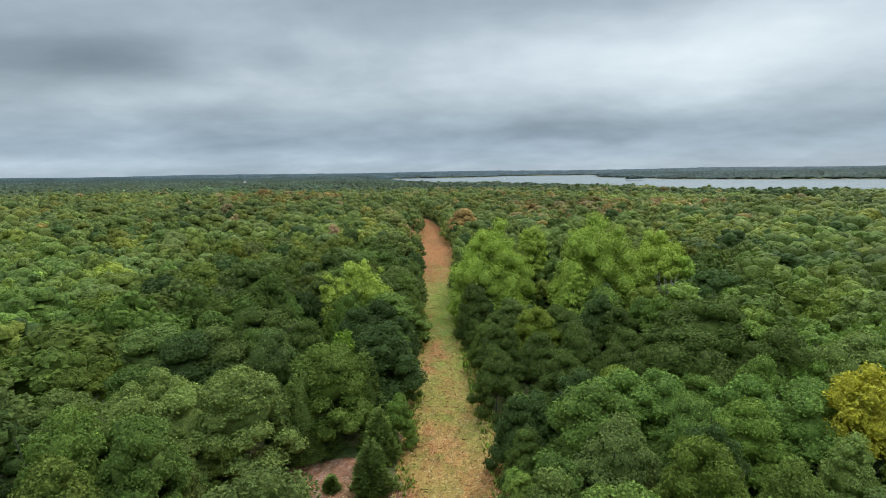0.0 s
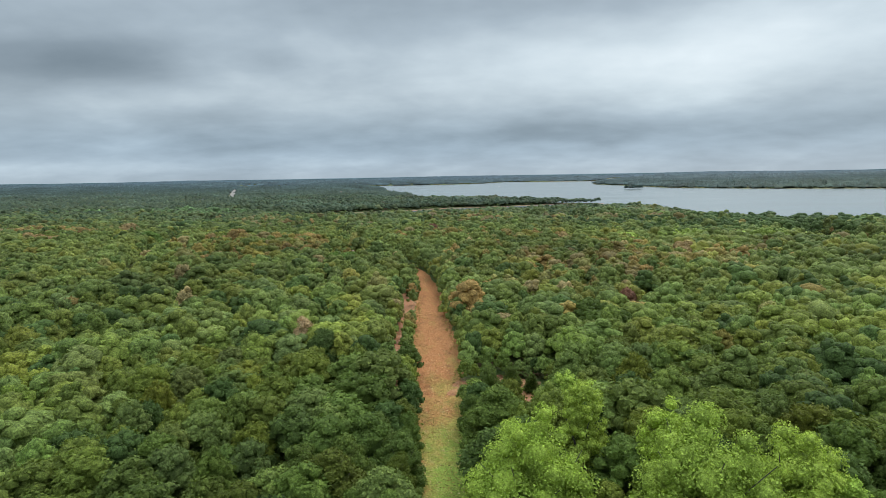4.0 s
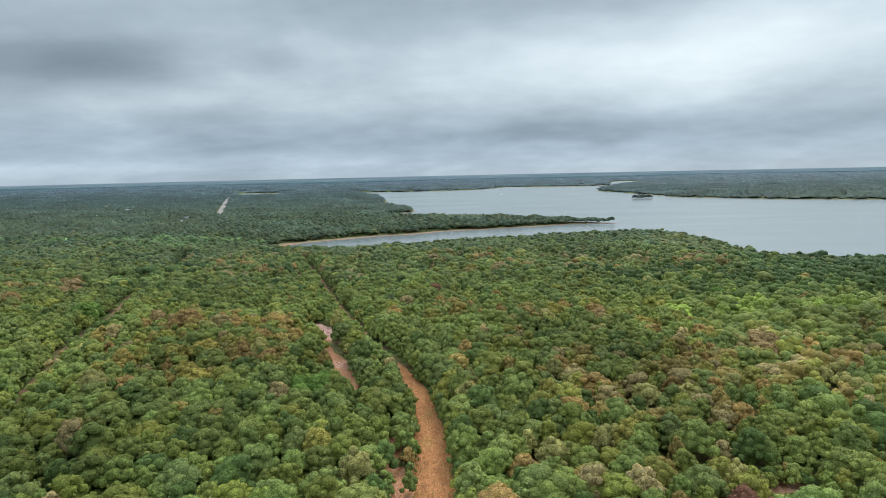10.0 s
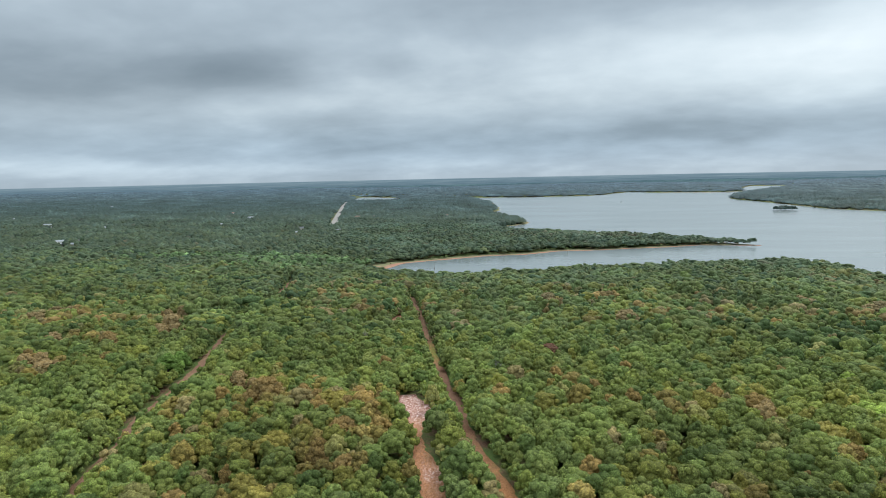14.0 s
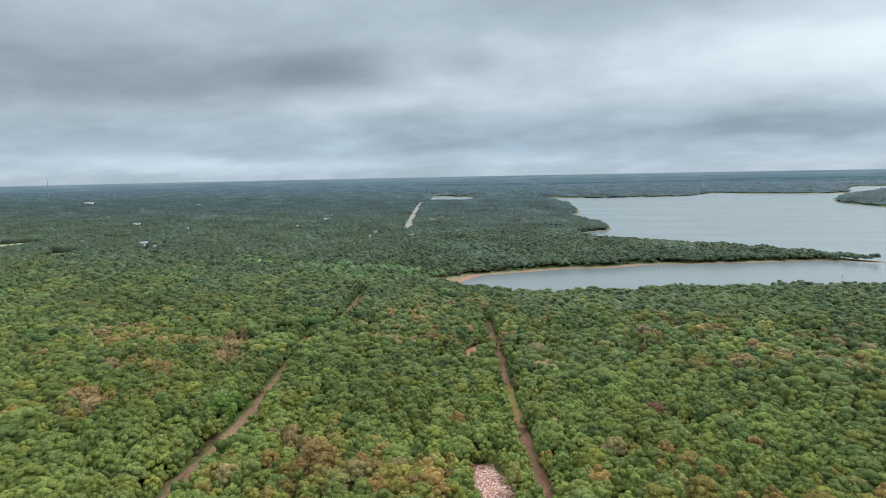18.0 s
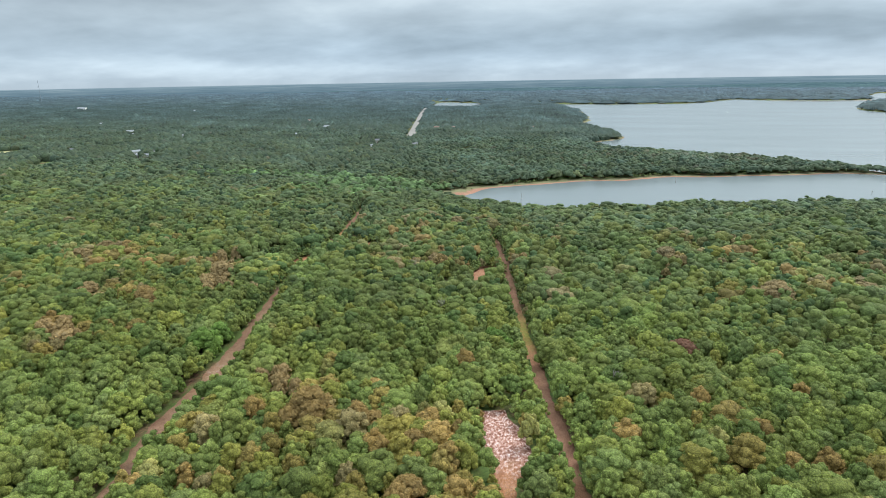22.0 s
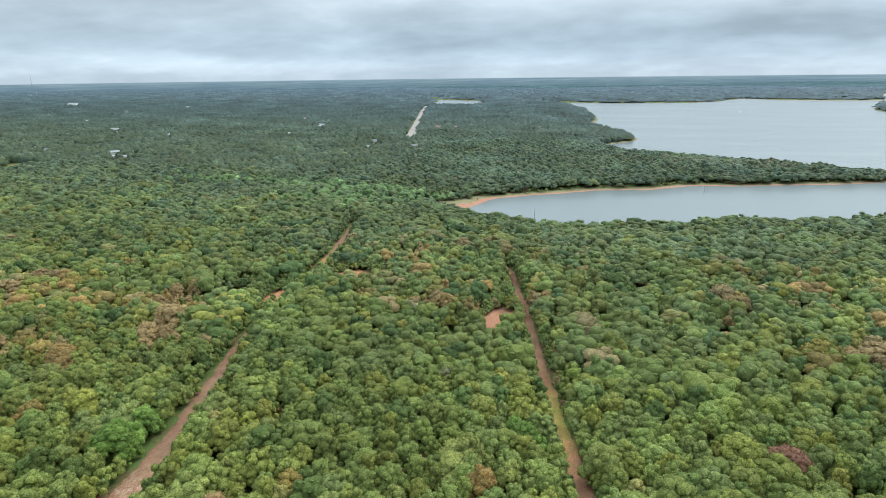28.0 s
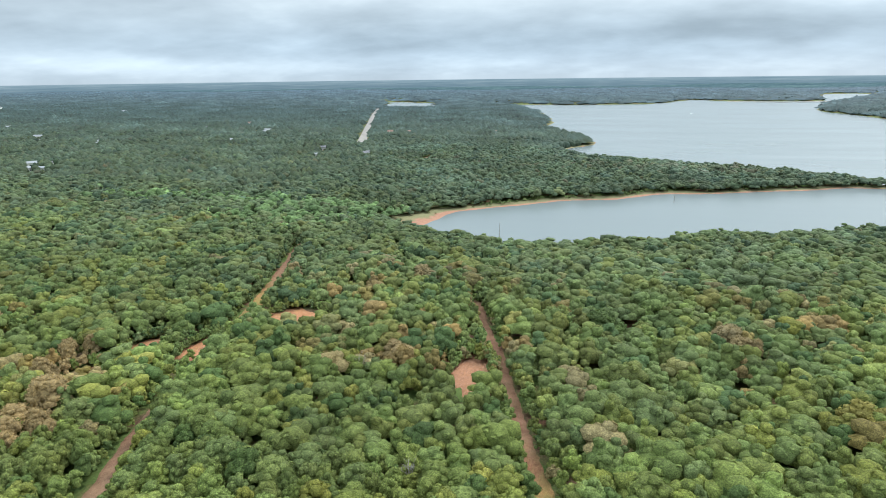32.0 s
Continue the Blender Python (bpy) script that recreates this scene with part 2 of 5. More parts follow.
def track_material():
    """Mown strip: shredded brush over red clay, straw, and grass where it has grown back."""
    m, t, b = material("mulched_clay", 0.95, 0.1)
    p = position(t)
    a = t.nodes.new("ShaderNodeAttribute")
    a.attribute_name = "cover"
    sep = t.nodes.new("ShaderNodeSeparateColor")
    t.links.new(a.outputs["Color"], sep.inputs[0])
    n1 = noise_tex(t, p, 0.35, 5.0, 0.65)
    n2 = noise_tex(t, stretch(t, p, (1.0, 0.45, 1.0)), 2.2, 6.0, 0.75)
    n3 = noise_tex(t, p, 5.0, 5.0, 0.8)
    clay = ramp(t, n2, [(0.25, (0.12, 0.048, 0.018)), (0.45, (0.30, 0.125, 0.048)), (0.6, (0.46, 0.215, 0.095)), (0.8, (0.62, 0.37, 0.20))])
    straw = ramp(t, n2, [(0.3, (0.19, 0.105, 0.03)), (0.6, (0.35, 0.240, 0.075)), (0.8, (0.50, 0.38, 0.15))])
    grass = ramp(t, n2, [(0.3, (0.11, 0.16, 0.022)), (0.6, (0.23, 0.29, 0.055)), (0.8, (0.36, 0.38, 0.11))])
    clods = noise_tex(t, stretch(t, p, (1.0, 0.55, 1.0)), 1.3, 5.0, 0.75, 0.3)
    chalk = ramp(t, clods, [(0.38, (0.14, 0.058, 0.042)), (0.46, (0.27, 0.125, 0.092)), (0.53, (0.42, 0.24, 0.195)), (0.59, (0.60, 0.46, 0.42)), (0.75, (0.74, 0.64, 0.61))])
    n0 = noise_tex(t, stretch(t, p, (1.0, 0.4, 1.0)), 0.22, 4.0, 0.6)
    g = math_node(t, "ADD", sep.outputs[0], math_node(t, "MULTIPLY", math_node(t, "SUBTRACT", n1, 0.5), 1.5))
    g = math_node(t, "ADD", g, math_node(t, "MULTIPLY", math_node(t, "SUBTRACT", n0, 0.5), 1.2))
    dry = math_node(t, "ADD", n0, math_node(t, "MULTIPLY", sep.outputs[0], 0.3))
    c = mix_color(t, ramp(t, dry, [(0.40, 0.0), (0.58, 1.0)]), clay, straw)
    c = mix_color(t, ramp(t, n1, [(0.52, 0.0), (0.70, 0.8)]), c, mix_color(t, n2, (0.10, 0.045, 0.022), (0.24, 0.11, 0.05)))
    c = mix_color(t, ramp(t, g, [(0.16, 0.0), (0.80, 1.0)]), c, grass)
    c = mix_color(t, sep.outputs[1], c, chalk)
    c = mix_color(t, sep.outputs[2], c, mix_color(t, ramp(t, n1, [(0.3, 0.0), (0.7, 1.0)]), (0.12, 0.066, 0.048), (0.25, 0.135, 0.095)))
    c = mix_color(t, 1.0, c, ramp(t, n3, [(0.3, 0.42), (0.5, 1.0), (0.7, 1.65)]), "MULTIPLY")
    t.links.new(c, b.inputs["Base Color"])
    bump(t, b, math_node(t, "ADD", n2, math_node(t, "MULTIPLY", n3, 0.5)), 0.9, 0.15)
    return m


TRACK = track_material()


def water_material():
    m, t, b = material("lake_water", 0.10, 0.5)
    b.inputs["Base Color"].default_value = (0.155, 0.178, 0.178, 1)
    b.inputs["IOR"].default_value = 1.33
    p = position(t)
    n = noise_tex(t, stretch(t, p, (0.5, 1.0, 1.0)), 0.6, 4.0, 0.6)
    big = noise_tex(t, stretch(t, p, (0.5, 1.6, 1.0)), 0.006, 3.0, 0.6)
    t.links.new(ramp(t, big, [(0.35, 0.20), (0.65, 0.27)]), b.inputs["Roughness"])
    bump(t, b, n, 0.01, 0.2)
    return m


WATER = water_material()


def plain_material(name, col, rough=0.7, vary=0.25, scale=0.8):
    m, t, b = material(name, rough, 0.3)
    n = noise_tex(t, position(t), scale, 5.0, 0.65)
    c = mix_color(t, 1.0, (*col, 1), ramp(t, n, [(0.3, 1 - vary), (0.7, 1 + vary)]), "MULTIPLY")
    t.links.new(c, b.inputs["Base Color"])
    return m


ASPHALT = plain_material("worn_road_surface", (0.24, 0.215, 0.195), 0.9, 0.25, 0.15)
WHITE_METAL = plain_material("white_metal_roofing", (0.27, 0.28, 0.29), 0.7, 0.1)
GREY_SHINGLE = plain_material("grey_shingle", (0.15, 0.15, 0.16), 0.85)
RED_SHINGLE = plain_material("brown_shingle", (0.24, 0.15, 0.12), 0.85)
SIDING = plain_material("pale_siding", (0.62, 0.60, 0.56), 0.7, 0.1)
GLASS = plain_material("window_glass", (0.03, 0.04, 0.05), 0.1, 0.1)
DRY_GRASS = plain_material("dry_pasture", (0.30, 0.27, 0.13), 0.95, 0.3, 0.1)
ROCK = plain_material("shore_rock", (0.30, 0.22, 0.17), 0.9, 0.3)
BOAT_WHITE = plain_material("white_gelcoat", (0.8, 0.8, 0.8), 0.3, 0.03)

# ---- plan of the land ----
WATER_Z = -5.7
BAY_AND_EAST = [(-189, 800), (-176, 785), (-146, 769), (-106, 748), (-53, 768), (5, 790), (64, 808), (131, 832), (200, 846), (250, 856), (283, 812), (292, 745),
        (276, 668), (300, 628), (352, 604), (450, 575), (620, 545), (900, 480), (1500, 350), (3400, 250)]
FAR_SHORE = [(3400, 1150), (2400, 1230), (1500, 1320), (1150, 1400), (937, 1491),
        (795, 1604), (669, 1780), (638, 2146), (607, 2404), (760, 2850), (1008, 3251), (1384, 3928), (1300, 4050), (1143, 4001), (980, 3550),
        (860, 3150), (760, 3060), (560, 3110), (361, 3209), (199, 2883), (-111, 2785), (-447, 2860), (-439, 2808)]
WEST_AND_SPIT = [(-312, 2674), (-209, 2311), (-142, 1900),
        (-158, 1716), (-70, 1560), (-38, 1420), (-104, 1317), (-52, 1215), (44, 1165), (127, 1135), (205, 1082), (268, 1030), (200, 1029), (96, 994), (13, 967),
        (-31, 935), (-79, 918), (-135, 884), (-174, 853)]
LAKE = BAY_AND_EAST + FAR_SHORE + WEST_AND_SPIT
POND = [(-957, 3073), (-725, 3016), (-560, 2480), (-780, 2500)]
ISLAND = (553, 1745, 34, 20)


def inside(px, py, poly):
    res = np.zeros(px.shape, bool)
    n = len(poly)
    for i in range(n):
        (x1, y1), (x2, y2) = poly[i], poly[(i + 1) % n]
        cross = ((y1 > py) != (y2 > py)) & (px < (x2 - x1) * (py - y1) / ((y2 - y1) or 1e-9) + x1)
        res ^= cross
    return res


def edge_distance(px, py, pts, closed=True):
    best = np.full(px.shape, 1e9)
    n = len(pts)
    for i in range(n if closed else n - 1):
        (x1, y1), (x2, y2) = pts[i], pts[(i + 1) % n]
        dx, dy = x2 - x1, y2 - y1
        k = np.clip(((px - x1) * dx + (py - y1) * dy) / (dx * dx + dy * dy), 0, 1)
        best = np.minimum(best, np.hypot(px - x1 - k * dx, py - y1 - k * dy))
    return best


def shore_distance(px, py):
    """Metres from the waterline: positive on land, negative in the lake."""
    wob = 5 * np.sin(px * 0.031 + 1.3 * np.sin(py * 0.017)) + 3.5 * np.sin(py * 0.057 + px * 0.043)
    far = np.clip(np.hypot(px, py - 300) / 900, 0.25, 3)
    d = np.where(inside(px, py, LAKE), -1.0, 1.0) * edge_distance(px, py, LAKE)
    dp = np.where(inside(px, py, POND), -1.0, 1.0) * edge_distance(px, py, POND)
    d = np.minimum(d, dp) + wob * far * 0.6
    ix, iy, ia, ib = ISLAND
    di = (1 - np.hypot((px - ix) / ia, (py - iy) / ib)) * ib
    return np.maximum(d, di)


def land(px, py):
    px, py = np.asarray(px, float), np.asarray(py, float)
    hill = 7.0 * np.exp(-((px + 150) / 170) ** 2 / 2 - ((py - 365) / 95) ** 2 / 2)
    roll = 0.8 * np.sin(px * 0.021 + 0.5) * np.sin(py * 0.017) + 0.5 * np.sin(px * 0.05 + py * 0.033)
    roll = roll * np.clip(np.hypot(px, py - 60) / 150, 0, 1)
    far = np.clip((py - 1150) / 900, 0, 1) * 5 * (1 + np.sin(px * 0.0031 + 1) * np.cos(py * 0.0027))
    top = hill + roll + far
    d = shore_distance(px, py)
    k = np.clip(d / 130, 0, 1)
    k = k * k * (3 - 2 * k)
    dry = WATER_Z + 0.25 + np.clip(d, 0, 14) * 0.07 + (top - WATER_Z - 1.2) * k
    wet = WATER_Z - np.clip(-d * 0.10, 0, 2.5) - 0.02
    return np.where(d > 0, dry, wet)


# ---- mown strips and bare clearings: centre line and half width ----
MAIN = [(0.5, -40, 4.6), (0.5, 20, 4.6), (0.5, 55, 4.5), (0, 85, 3.6), (-1, 115, 3.5), (-1.5, 160, 4.2), (-2, 185, 4.6), (-2, 200, 6.2), (-3, 215, 6.0), (-3.8, 232, 4.6),
        (-4.5, 262, 3.8), (-6, 290, 3.1), (-10, 318, 2.8), (-20, 345, 2.5), (-31, 371, 2.1), (-42, 405, 1.9), (-53, 438, 2.0), (-62, 467, 2.5), (-72, 500, 2.3),
        (-83, 540, 2.1), (-94, 575, 2.2), (-105, 608, 2.0), (-111, 628, 1.4)]
LEFT = [(-122, 287, 1.2), (-140, 318, 1.6), (-147.5, 348, 2.6), (-156.5, 371, 3.8), (-159.5, 396, 4.0), (-166, 418, 4.6), (-172, 438, 3.8), (-185, 474, 2.6), (-197, 505, 2.0), (-205, 540, 1.8),
        (-210, 572, 2.8), (-215, 598, 4.0), (-224, 636, 3.6), (-237, 680, 2.8), (-247, 712, 2.0)]
STRIP_A = [(-11.3, 184, 0.5), (-12.3, 205, 0.6), (-12.9, 226, 0.8), (-11.6, 241, 1.2), (-11.7, 257, 1.4), (-14, 268, 1.0), (-17, 284, 0.6)]
STRIP_B = [(-25.5, 301, 0.7), (-32, 318.5, 2.2), (-37.3, 332, 3.2), (-41, 343, 3.8), (-43.5, 351.5, 3.6), (-46, 358, 1.6), (-48, 366, 1.4), (-51.5, 375, 2.2), (-52.4, 383, 5.4), (-53, 388, 7.2), (-56, 395, 6.4), (-60, 403, 4.6), (-62, 408, 3.6)]
FAR_CUT = [(-262, 1100, 4), (-272, 1160, 4)]
CLEARINGS = [(-11.5, 48.0, 9.5, 7.5, "litter"), (19, 113, 10.5, 6.5, "grass"), (12.5, 176, 11, 7.0, "clay"), (-105.0, 562, 6.0, 9.0, "chalk"), (-100.0, 553, 6.2, 16, "chalk"), (-189, 593, 12.5, 14, "clay"),
             (-235, 549, 6, 11, "clay"), (-212, 552, 4.5, 11, "clay"), (78, 249, 8, 8, "litter"), (112, 257, 10, 5, "litter"), (259, 420, 24, 50, "clay"), (-242, 522, 5, 9, "clay"), (-300, 550, 6, 12, "clay")]


def resample(line, step):
    out = []
    for (x1, y1, w1), (x2, y2, w2) in zip(line, line[1:]):
        n = max(1, int(math.hypot(x2 - x1, y2 - y1) / step))
        out += [(x1 + (x2 - x1) * i / n, y1 + (y2 - y1) * i / n, w1 + (w2 - w1) * i / n) for i in range(n)]
    out.append(line[-1])
    pts = np.array(out)
    for _ in range(6):
        pts[1:-1] = pts[1:-1] * 0.5 + (pts[:-2] + pts[2:]) * 0.25
    return pts


def clear_of(px, py):
    """How far a place lies outside every open strip and clearing, in metres."""
    best = np.full(px.shape, 1e9)
    for line in (MAIN, LEFT, STRIP_A, STRIP_B, FAR_CUT):
        pts = resample(line, 6.0)
        for (x1, y1, w1), (x2, y2, w2) in zip(pts, pts[1:]):
            dx, dy = x2 - x1, y2 - y1
            k = np.clip(((px - x1) * dx + (py - y1) * dy) / (dx * dx + dy * dy + 1e-9), 0, 1)
            best = np.minimum(best, np.hypot(px - x1 - k * dx, py - y1 - k * dy) - w1)
    for cx, cy, a, b, _ in CLEARINGS:
        best = np.minimum(best, (np.hypot((px - cx) / a, (py - cy) / b) - 1) * min(a, b))
    return best


# ---- mesh helpers ----
def mesh_of(name, verts, tris, mat, tint=None, cover=None):
    verts, tris = np.asarray(verts, np.float32), np.asarray(tris, np.int32)
    me = bpy.data.meshes.new(name)
    me.vertices.add(len(verts))
    me.vertices.foreach_set("co", verts.ravel())
    me.loops.add(tris.size)
    me.loops.foreach_set("vertex_index", tris.ravel())
    me.polygons.add(len(tris))
    me.polygons.foreach_set("loop_start", np.arange(0, tris.size, tris.shape[1], dtype=np.int32))
    for key, val in (("tint", tint), ("cover", cover)):
        if val is not None:
            a = me.attributes.new(key, "FLOAT_COLOR", "POINT")
            four = np.ones((len(verts), 4), np.float32)
            four[:, :3] = val
            a.data.foreach_set("color", four.ravel())
    me.materials.append(mat)
    me.update(calc_edges=True)
    return me


def part(name, bm, mat, parent, label=""):
    me = bpy.data.meshes.new(name)
    bm.to_mesh(me)
    bm.free()
    me.materials.append(mat)
    ob = new(name, me)
    ob.parent = parent
    if label:
        tagged(ob, label)
    return ob


# ---- ground sheet ----
def spaced(lo, a, b, hi, step, grow=1.07):
    mid = list(np.arange(a, b + 0.1, step))
    up, s, v = [], step, b
    while v < hi:
        s *= grow
        v += s
        up.append(v)
    down, s, v = [], step, a
    while v > lo:
        s *= grow
        v -= s
        down.append(v)
    return np.array(down[::-1] + mid + up)


def grid_mesh(name, xs, ys, height, mat):
    gx, gy = np.meshgrid(xs, ys)
    v = np.stack([gx, gy, height(gx, gy)], -1).reshape(-1, 3)
    nx, ny = len(xs), len(ys)
    i = (np.arange(ny - 1)[:, None] * nx + np.arange(nx - 1)[None]).ravel()
    f = np.stack([i, i + 1, i + nx + 1, i + nx], 1)
    return mesh_of(name, v, f, mat), gx, gy


ground_me, gx, gy = grid_mesh("ground", spaced(-6200, -300, 330, 6200, 6.0), spaced(-1500, -20, 1060, 6200, 6.0), land, GROUND)
shore = ground_me.attributes.new("shore", "FLOAT", "POINT")
wide = 1 + 0.1 * np.exp(-((gx + 60) / 130) ** 2 - ((gy - 900) / 60) ** 2) + 4.5 * np.exp(-((gx + 195) / 34) ** 2 - ((gy - 808) / 36) ** 2)
shore.data.foreach_set("value", (np.clip(1.0 - shore_distance(gx, gy) / (15.0 * wide), 0, 1) * np.clip(1.25 - (gy - 1000) / 1200, 0.3, 1)).astype(np.float32).ravel())
tagged(new("ground", ground_me), "brown leaf litter under oak woods, red sand at the shore", "ground", kind="structure")

water_me, _, _ = grid_mesh("water", np.array([-1200.0, -400, 400, 1600, 5200]), np.array([180.0, 600, 1200, 2600, 5200]), lambda a, b: np.full(a.shape, WATER_Z), WATER)
tagged(new("water", water_me), "calm grey lake reflecting an overcast sky", "lake", kind="structure")


# ---- strips ----
def strip_mesh(name, line, cover_of, lift=0.06, step=1.5, cols=13):
    pts = resample(line, step)
    head, tail = pts[0] + (pts[0] - pts[1]) * (2, 2, 0), pts[-1] + (pts[-1] - pts[-2]) * (1.5, 1.5, 0)
    pts = np.vstack([head, pts, tail])
    d = np.gradient(pts[:, :2], axis=0)
    d /= np.linalg.norm(d, axis=1)[:, None] + 1e-9
    nrm = np.stack([d[:, 1], -d[:, 0]], 1)
    rng = np.random.RandomState(len(line))
    ragged = np.cumsum(rng.normal(0, 0.25, (len(pts), 2)), axis=0)
    ragged -= np.linspace(0, 1, len(pts))[:, None] * ragged[-1]
    ragged = np.clip(0.8 * np.sin(ragged * 2.2) + rng.normal(0, 0.28, ragged.shape), -1.3, 1.3)
    u = np.linspace(-1, 1, cols)
    w = (pts[:, 2] + 1.7 - 1.1 * np.clip((pts[:, 1] - 270) / 60, 0, 1))[:, None] * u + np.where(u < 0, -(u ** 2) * ragged[:, :1], (u ** 2) * ragged[:, 1:])
    xy = pts[:, None, :2] + nrm[:, None] * w[..., None]
    z = land(xy[..., 0], xy[..., 1]) + lift + 0.10 * (1 - u[None] ** 4) + rng.normal(0, 0.03, w.shape)
    z -= np.where(np.abs(u) > 0.99, 0.25, 0)[None]
    v = np.concatenate([xy, z[..., None]], -1).reshape(-1, 3)
    n = len(pts)
    i = (np.arange(n - 1)[:, None] * cols + np.arange(cols - 1)[None]).ravel()
    f = np.stack([i, i + cols, i + cols + 1, i + 1], 1)
    return mesh_of(name, v, f, TRACK, cover=cover_of(v, np.tile(u, n)))


def cover_main(v, u):
    c = np.zeros((len(v), 3), np.float32)
    y = v[:, 1]
    c[:, 0] = 0.90 * np.exp(-((y - 130) / 36) ** 2) * (0.85 + 0.35 * u) + 0.22 * np.exp(-((y - 72) / 22) ** 2) + 0.34 * np.exp(-((y - 474) / 22) ** 2)
    c[:, 0] -= 0.45 * np.clip((y - 150) / 90, 0, 1) * np.clip((460 - y) / 30, 0, 1)
    c[:, 2] = np.clip((y - 330) / 60, 0, 1) * (0.82 - 0.70 * np.exp(-((y - 478) / 22) ** 2))
    return c


def cover_pink(v, u):
    c = np.zeros((len(v), 3), np.float32)
    c[:, 0] = -0.6
    c[:, 1] = np.clip((v[:, 1] - 372) / 16, 0.22, 0.95)
    c[:, 1] = np.where(v[:, 1] < 372, 0.15 + 0.5 * np.exp(-((v[:, 1] - 343) / 5) ** 2) * (u > -0.2), c[:, 1])
    c[:, 2] = 0.2 * np.clip((384 - v[:, 1]) / 10, 0, 1)
    return c


def cover_scrape(v, u):
    c = np.zeros((len(v), 3), np.float32)
    c[:, 0], c[:, 1] = -0.6, 0.25
    return c


def cover_dull(v, u):
    c = np.zeros((len(v), 3), np.float32)
    c[:, 2] = 0.9 - 0.35 * np.exp(-((v[:, 1] - 405) / 12) ** 2) - 0.6 * np.exp(-((v[:, 1] - 612) / 28) ** 2)
    c[:, 0] = 0.25 + 0.4 * np.exp(-((v[:, 1] - 455) / 14) ** 2)
    c[:, 1] = 0.6 * np.exp(-((v[:, 1] - 408) / 10) ** 2)
    return c


tagged(new("mown_track", strip_mesh("mown_track", MAIN, cover_main)), "mown firebreak track of orange mulch, straw and grass", "track", kind="structure")
tagged(new("clay_track", strip_mesh("clay_track", LEFT, cover_dull)), "narrow cleared track of dull red earth between trees", "track", kind="structure")
tagged(new("clay_scrape", strip_mesh("clay_scrape", STRIP_A, cover_scrape, 0.09)), "narrow strip of red-brown clay beside the track", "track", kind="structure")
tagged(new("clay_scrape", strip_mesh("clay_scrape", STRIP_B, cover_pink, 0.09)), "scraped strip of pale pink clay rubble among trees", "track", kind="structure")
tagged(new("forest_cut", strip_mesh("forest_cut", FAR_CUT, cover_dull, 0.3)), "short brown cut through the woods on the spit", "track", kind="structure")


def clearing(cx, cy, a, b, what):
    rng = np.random.RandomState(int(abs(cx * 7 + cy)))
    n, rings = 40, 6
    ang = np.linspace(0, 2 * math.pi, n, endpoint=False)
    rad = 1.0 + 0.22 * np.sin(ang * 2 + rng.rand() * 6) + 0.16 * np.sin(ang * 3 + rng.rand() * 6) + 0.10 * np.sin(ang * 7 + rng.rand() * 6) + rng.normal(0, 0.05, n)
    v = [(cx, cy)]
    for r in range(1, rings + 1):
        v += list(zip(cx + (a + 2.2) * rad * np.cos(ang) * r / rings, cy + (b + 2.2) * rad * np.sin(ang) * r / rings))
    v = np.array(v)
    z = land(v[:, 0], v[:, 1]) + 0.22 + rng.normal(0, 0.05, len(v))
    z[-n:] -= 0.4
    f = [(0, 1 + i, 1 + (i + 1) % n) for i in range(n)]
    for r in range(rings - 1):
        o, q = 1 + r * n, 1 + (r + 1) * n
        for i in range(n):
            j = (i + 1) % n
            f += [(o + i, q + i, q + j), (o + i, q + j, o + j)]
    cover = {"grass": (1.1, 0, 0), "clay": (-0.5, 0.15, 0.15), "chalk": (-0.5, 0.22, 0.45), "litter": (-0.3, 0.35, 0.4)}[what]
    me = mesh_of("clearing", np.column_stack([v, z]), np.array(f), TRACK, cover=np.array(cover, np.float32))
    words = {"grass": "small bright green grassy clearing among tall trees", "clay": "small bare clearing of orange clay among trees", "chalk": "bare patch of pale pink clay beside the track", "litter": "small bare opening covered with brown leaf litter"}
    tagged(new("clearing", me), words[what], "clearing", kind="structure")


for item in CLEARINGS:
    clearing(*item)


# ---- trees ----
def ico(level):
    bm = bmesh.new()
    bmesh.ops.create_icosphere(bm, subdivisions=level, radius=1.0)
    v = np.array([p.co[:] for p in bm.verts])
    f = np.array([[q.index for q in p.verts] for p in bm.faces])
    bm.free()
    return v, f


ICO1 = ico(1)
# the same without the faces that look straight down
HALF1 = (ICO1[0], ICO1[1][ICO1[0][ICO1[1]].mean(1)[:, 2] > -0.5])


def lobes_of(rng, n, r, h, base, small=1.0):
    """Foliage masses of one crown: centres and radii, the crown r wide and from base to h."""
    loose = small < 0.70
    out = [(0.0, 0.0, base + (h - base) * 0.50, r * 0.60)]
    for i in range(n):
        a = i * 2.4 + rng.uniform(-0.4, 0.4)
        k = math.sqrt((i + 0.6) / n)
        rr = r * rng.uniform(0.22, 0.44) * small
        d = (r - rr * 0.85) * k * (rng.uniform(0.84, 1.08) if loose else 1.0)
        z = base + (h - base) * (0.98 - (0.80 * k ** 1.9 if loose else (0.55 if small > 0.98 else 0.66) * k ** 2.3) + (rng.uniform(-0.15, 0.08) if loose else rng.uniform(-0.08, 0.05))) - rr
        out.append((d * math.cos(a), d * math.sin(a), max(z, base + rr * 0.5), rr))
    return np.array(out)


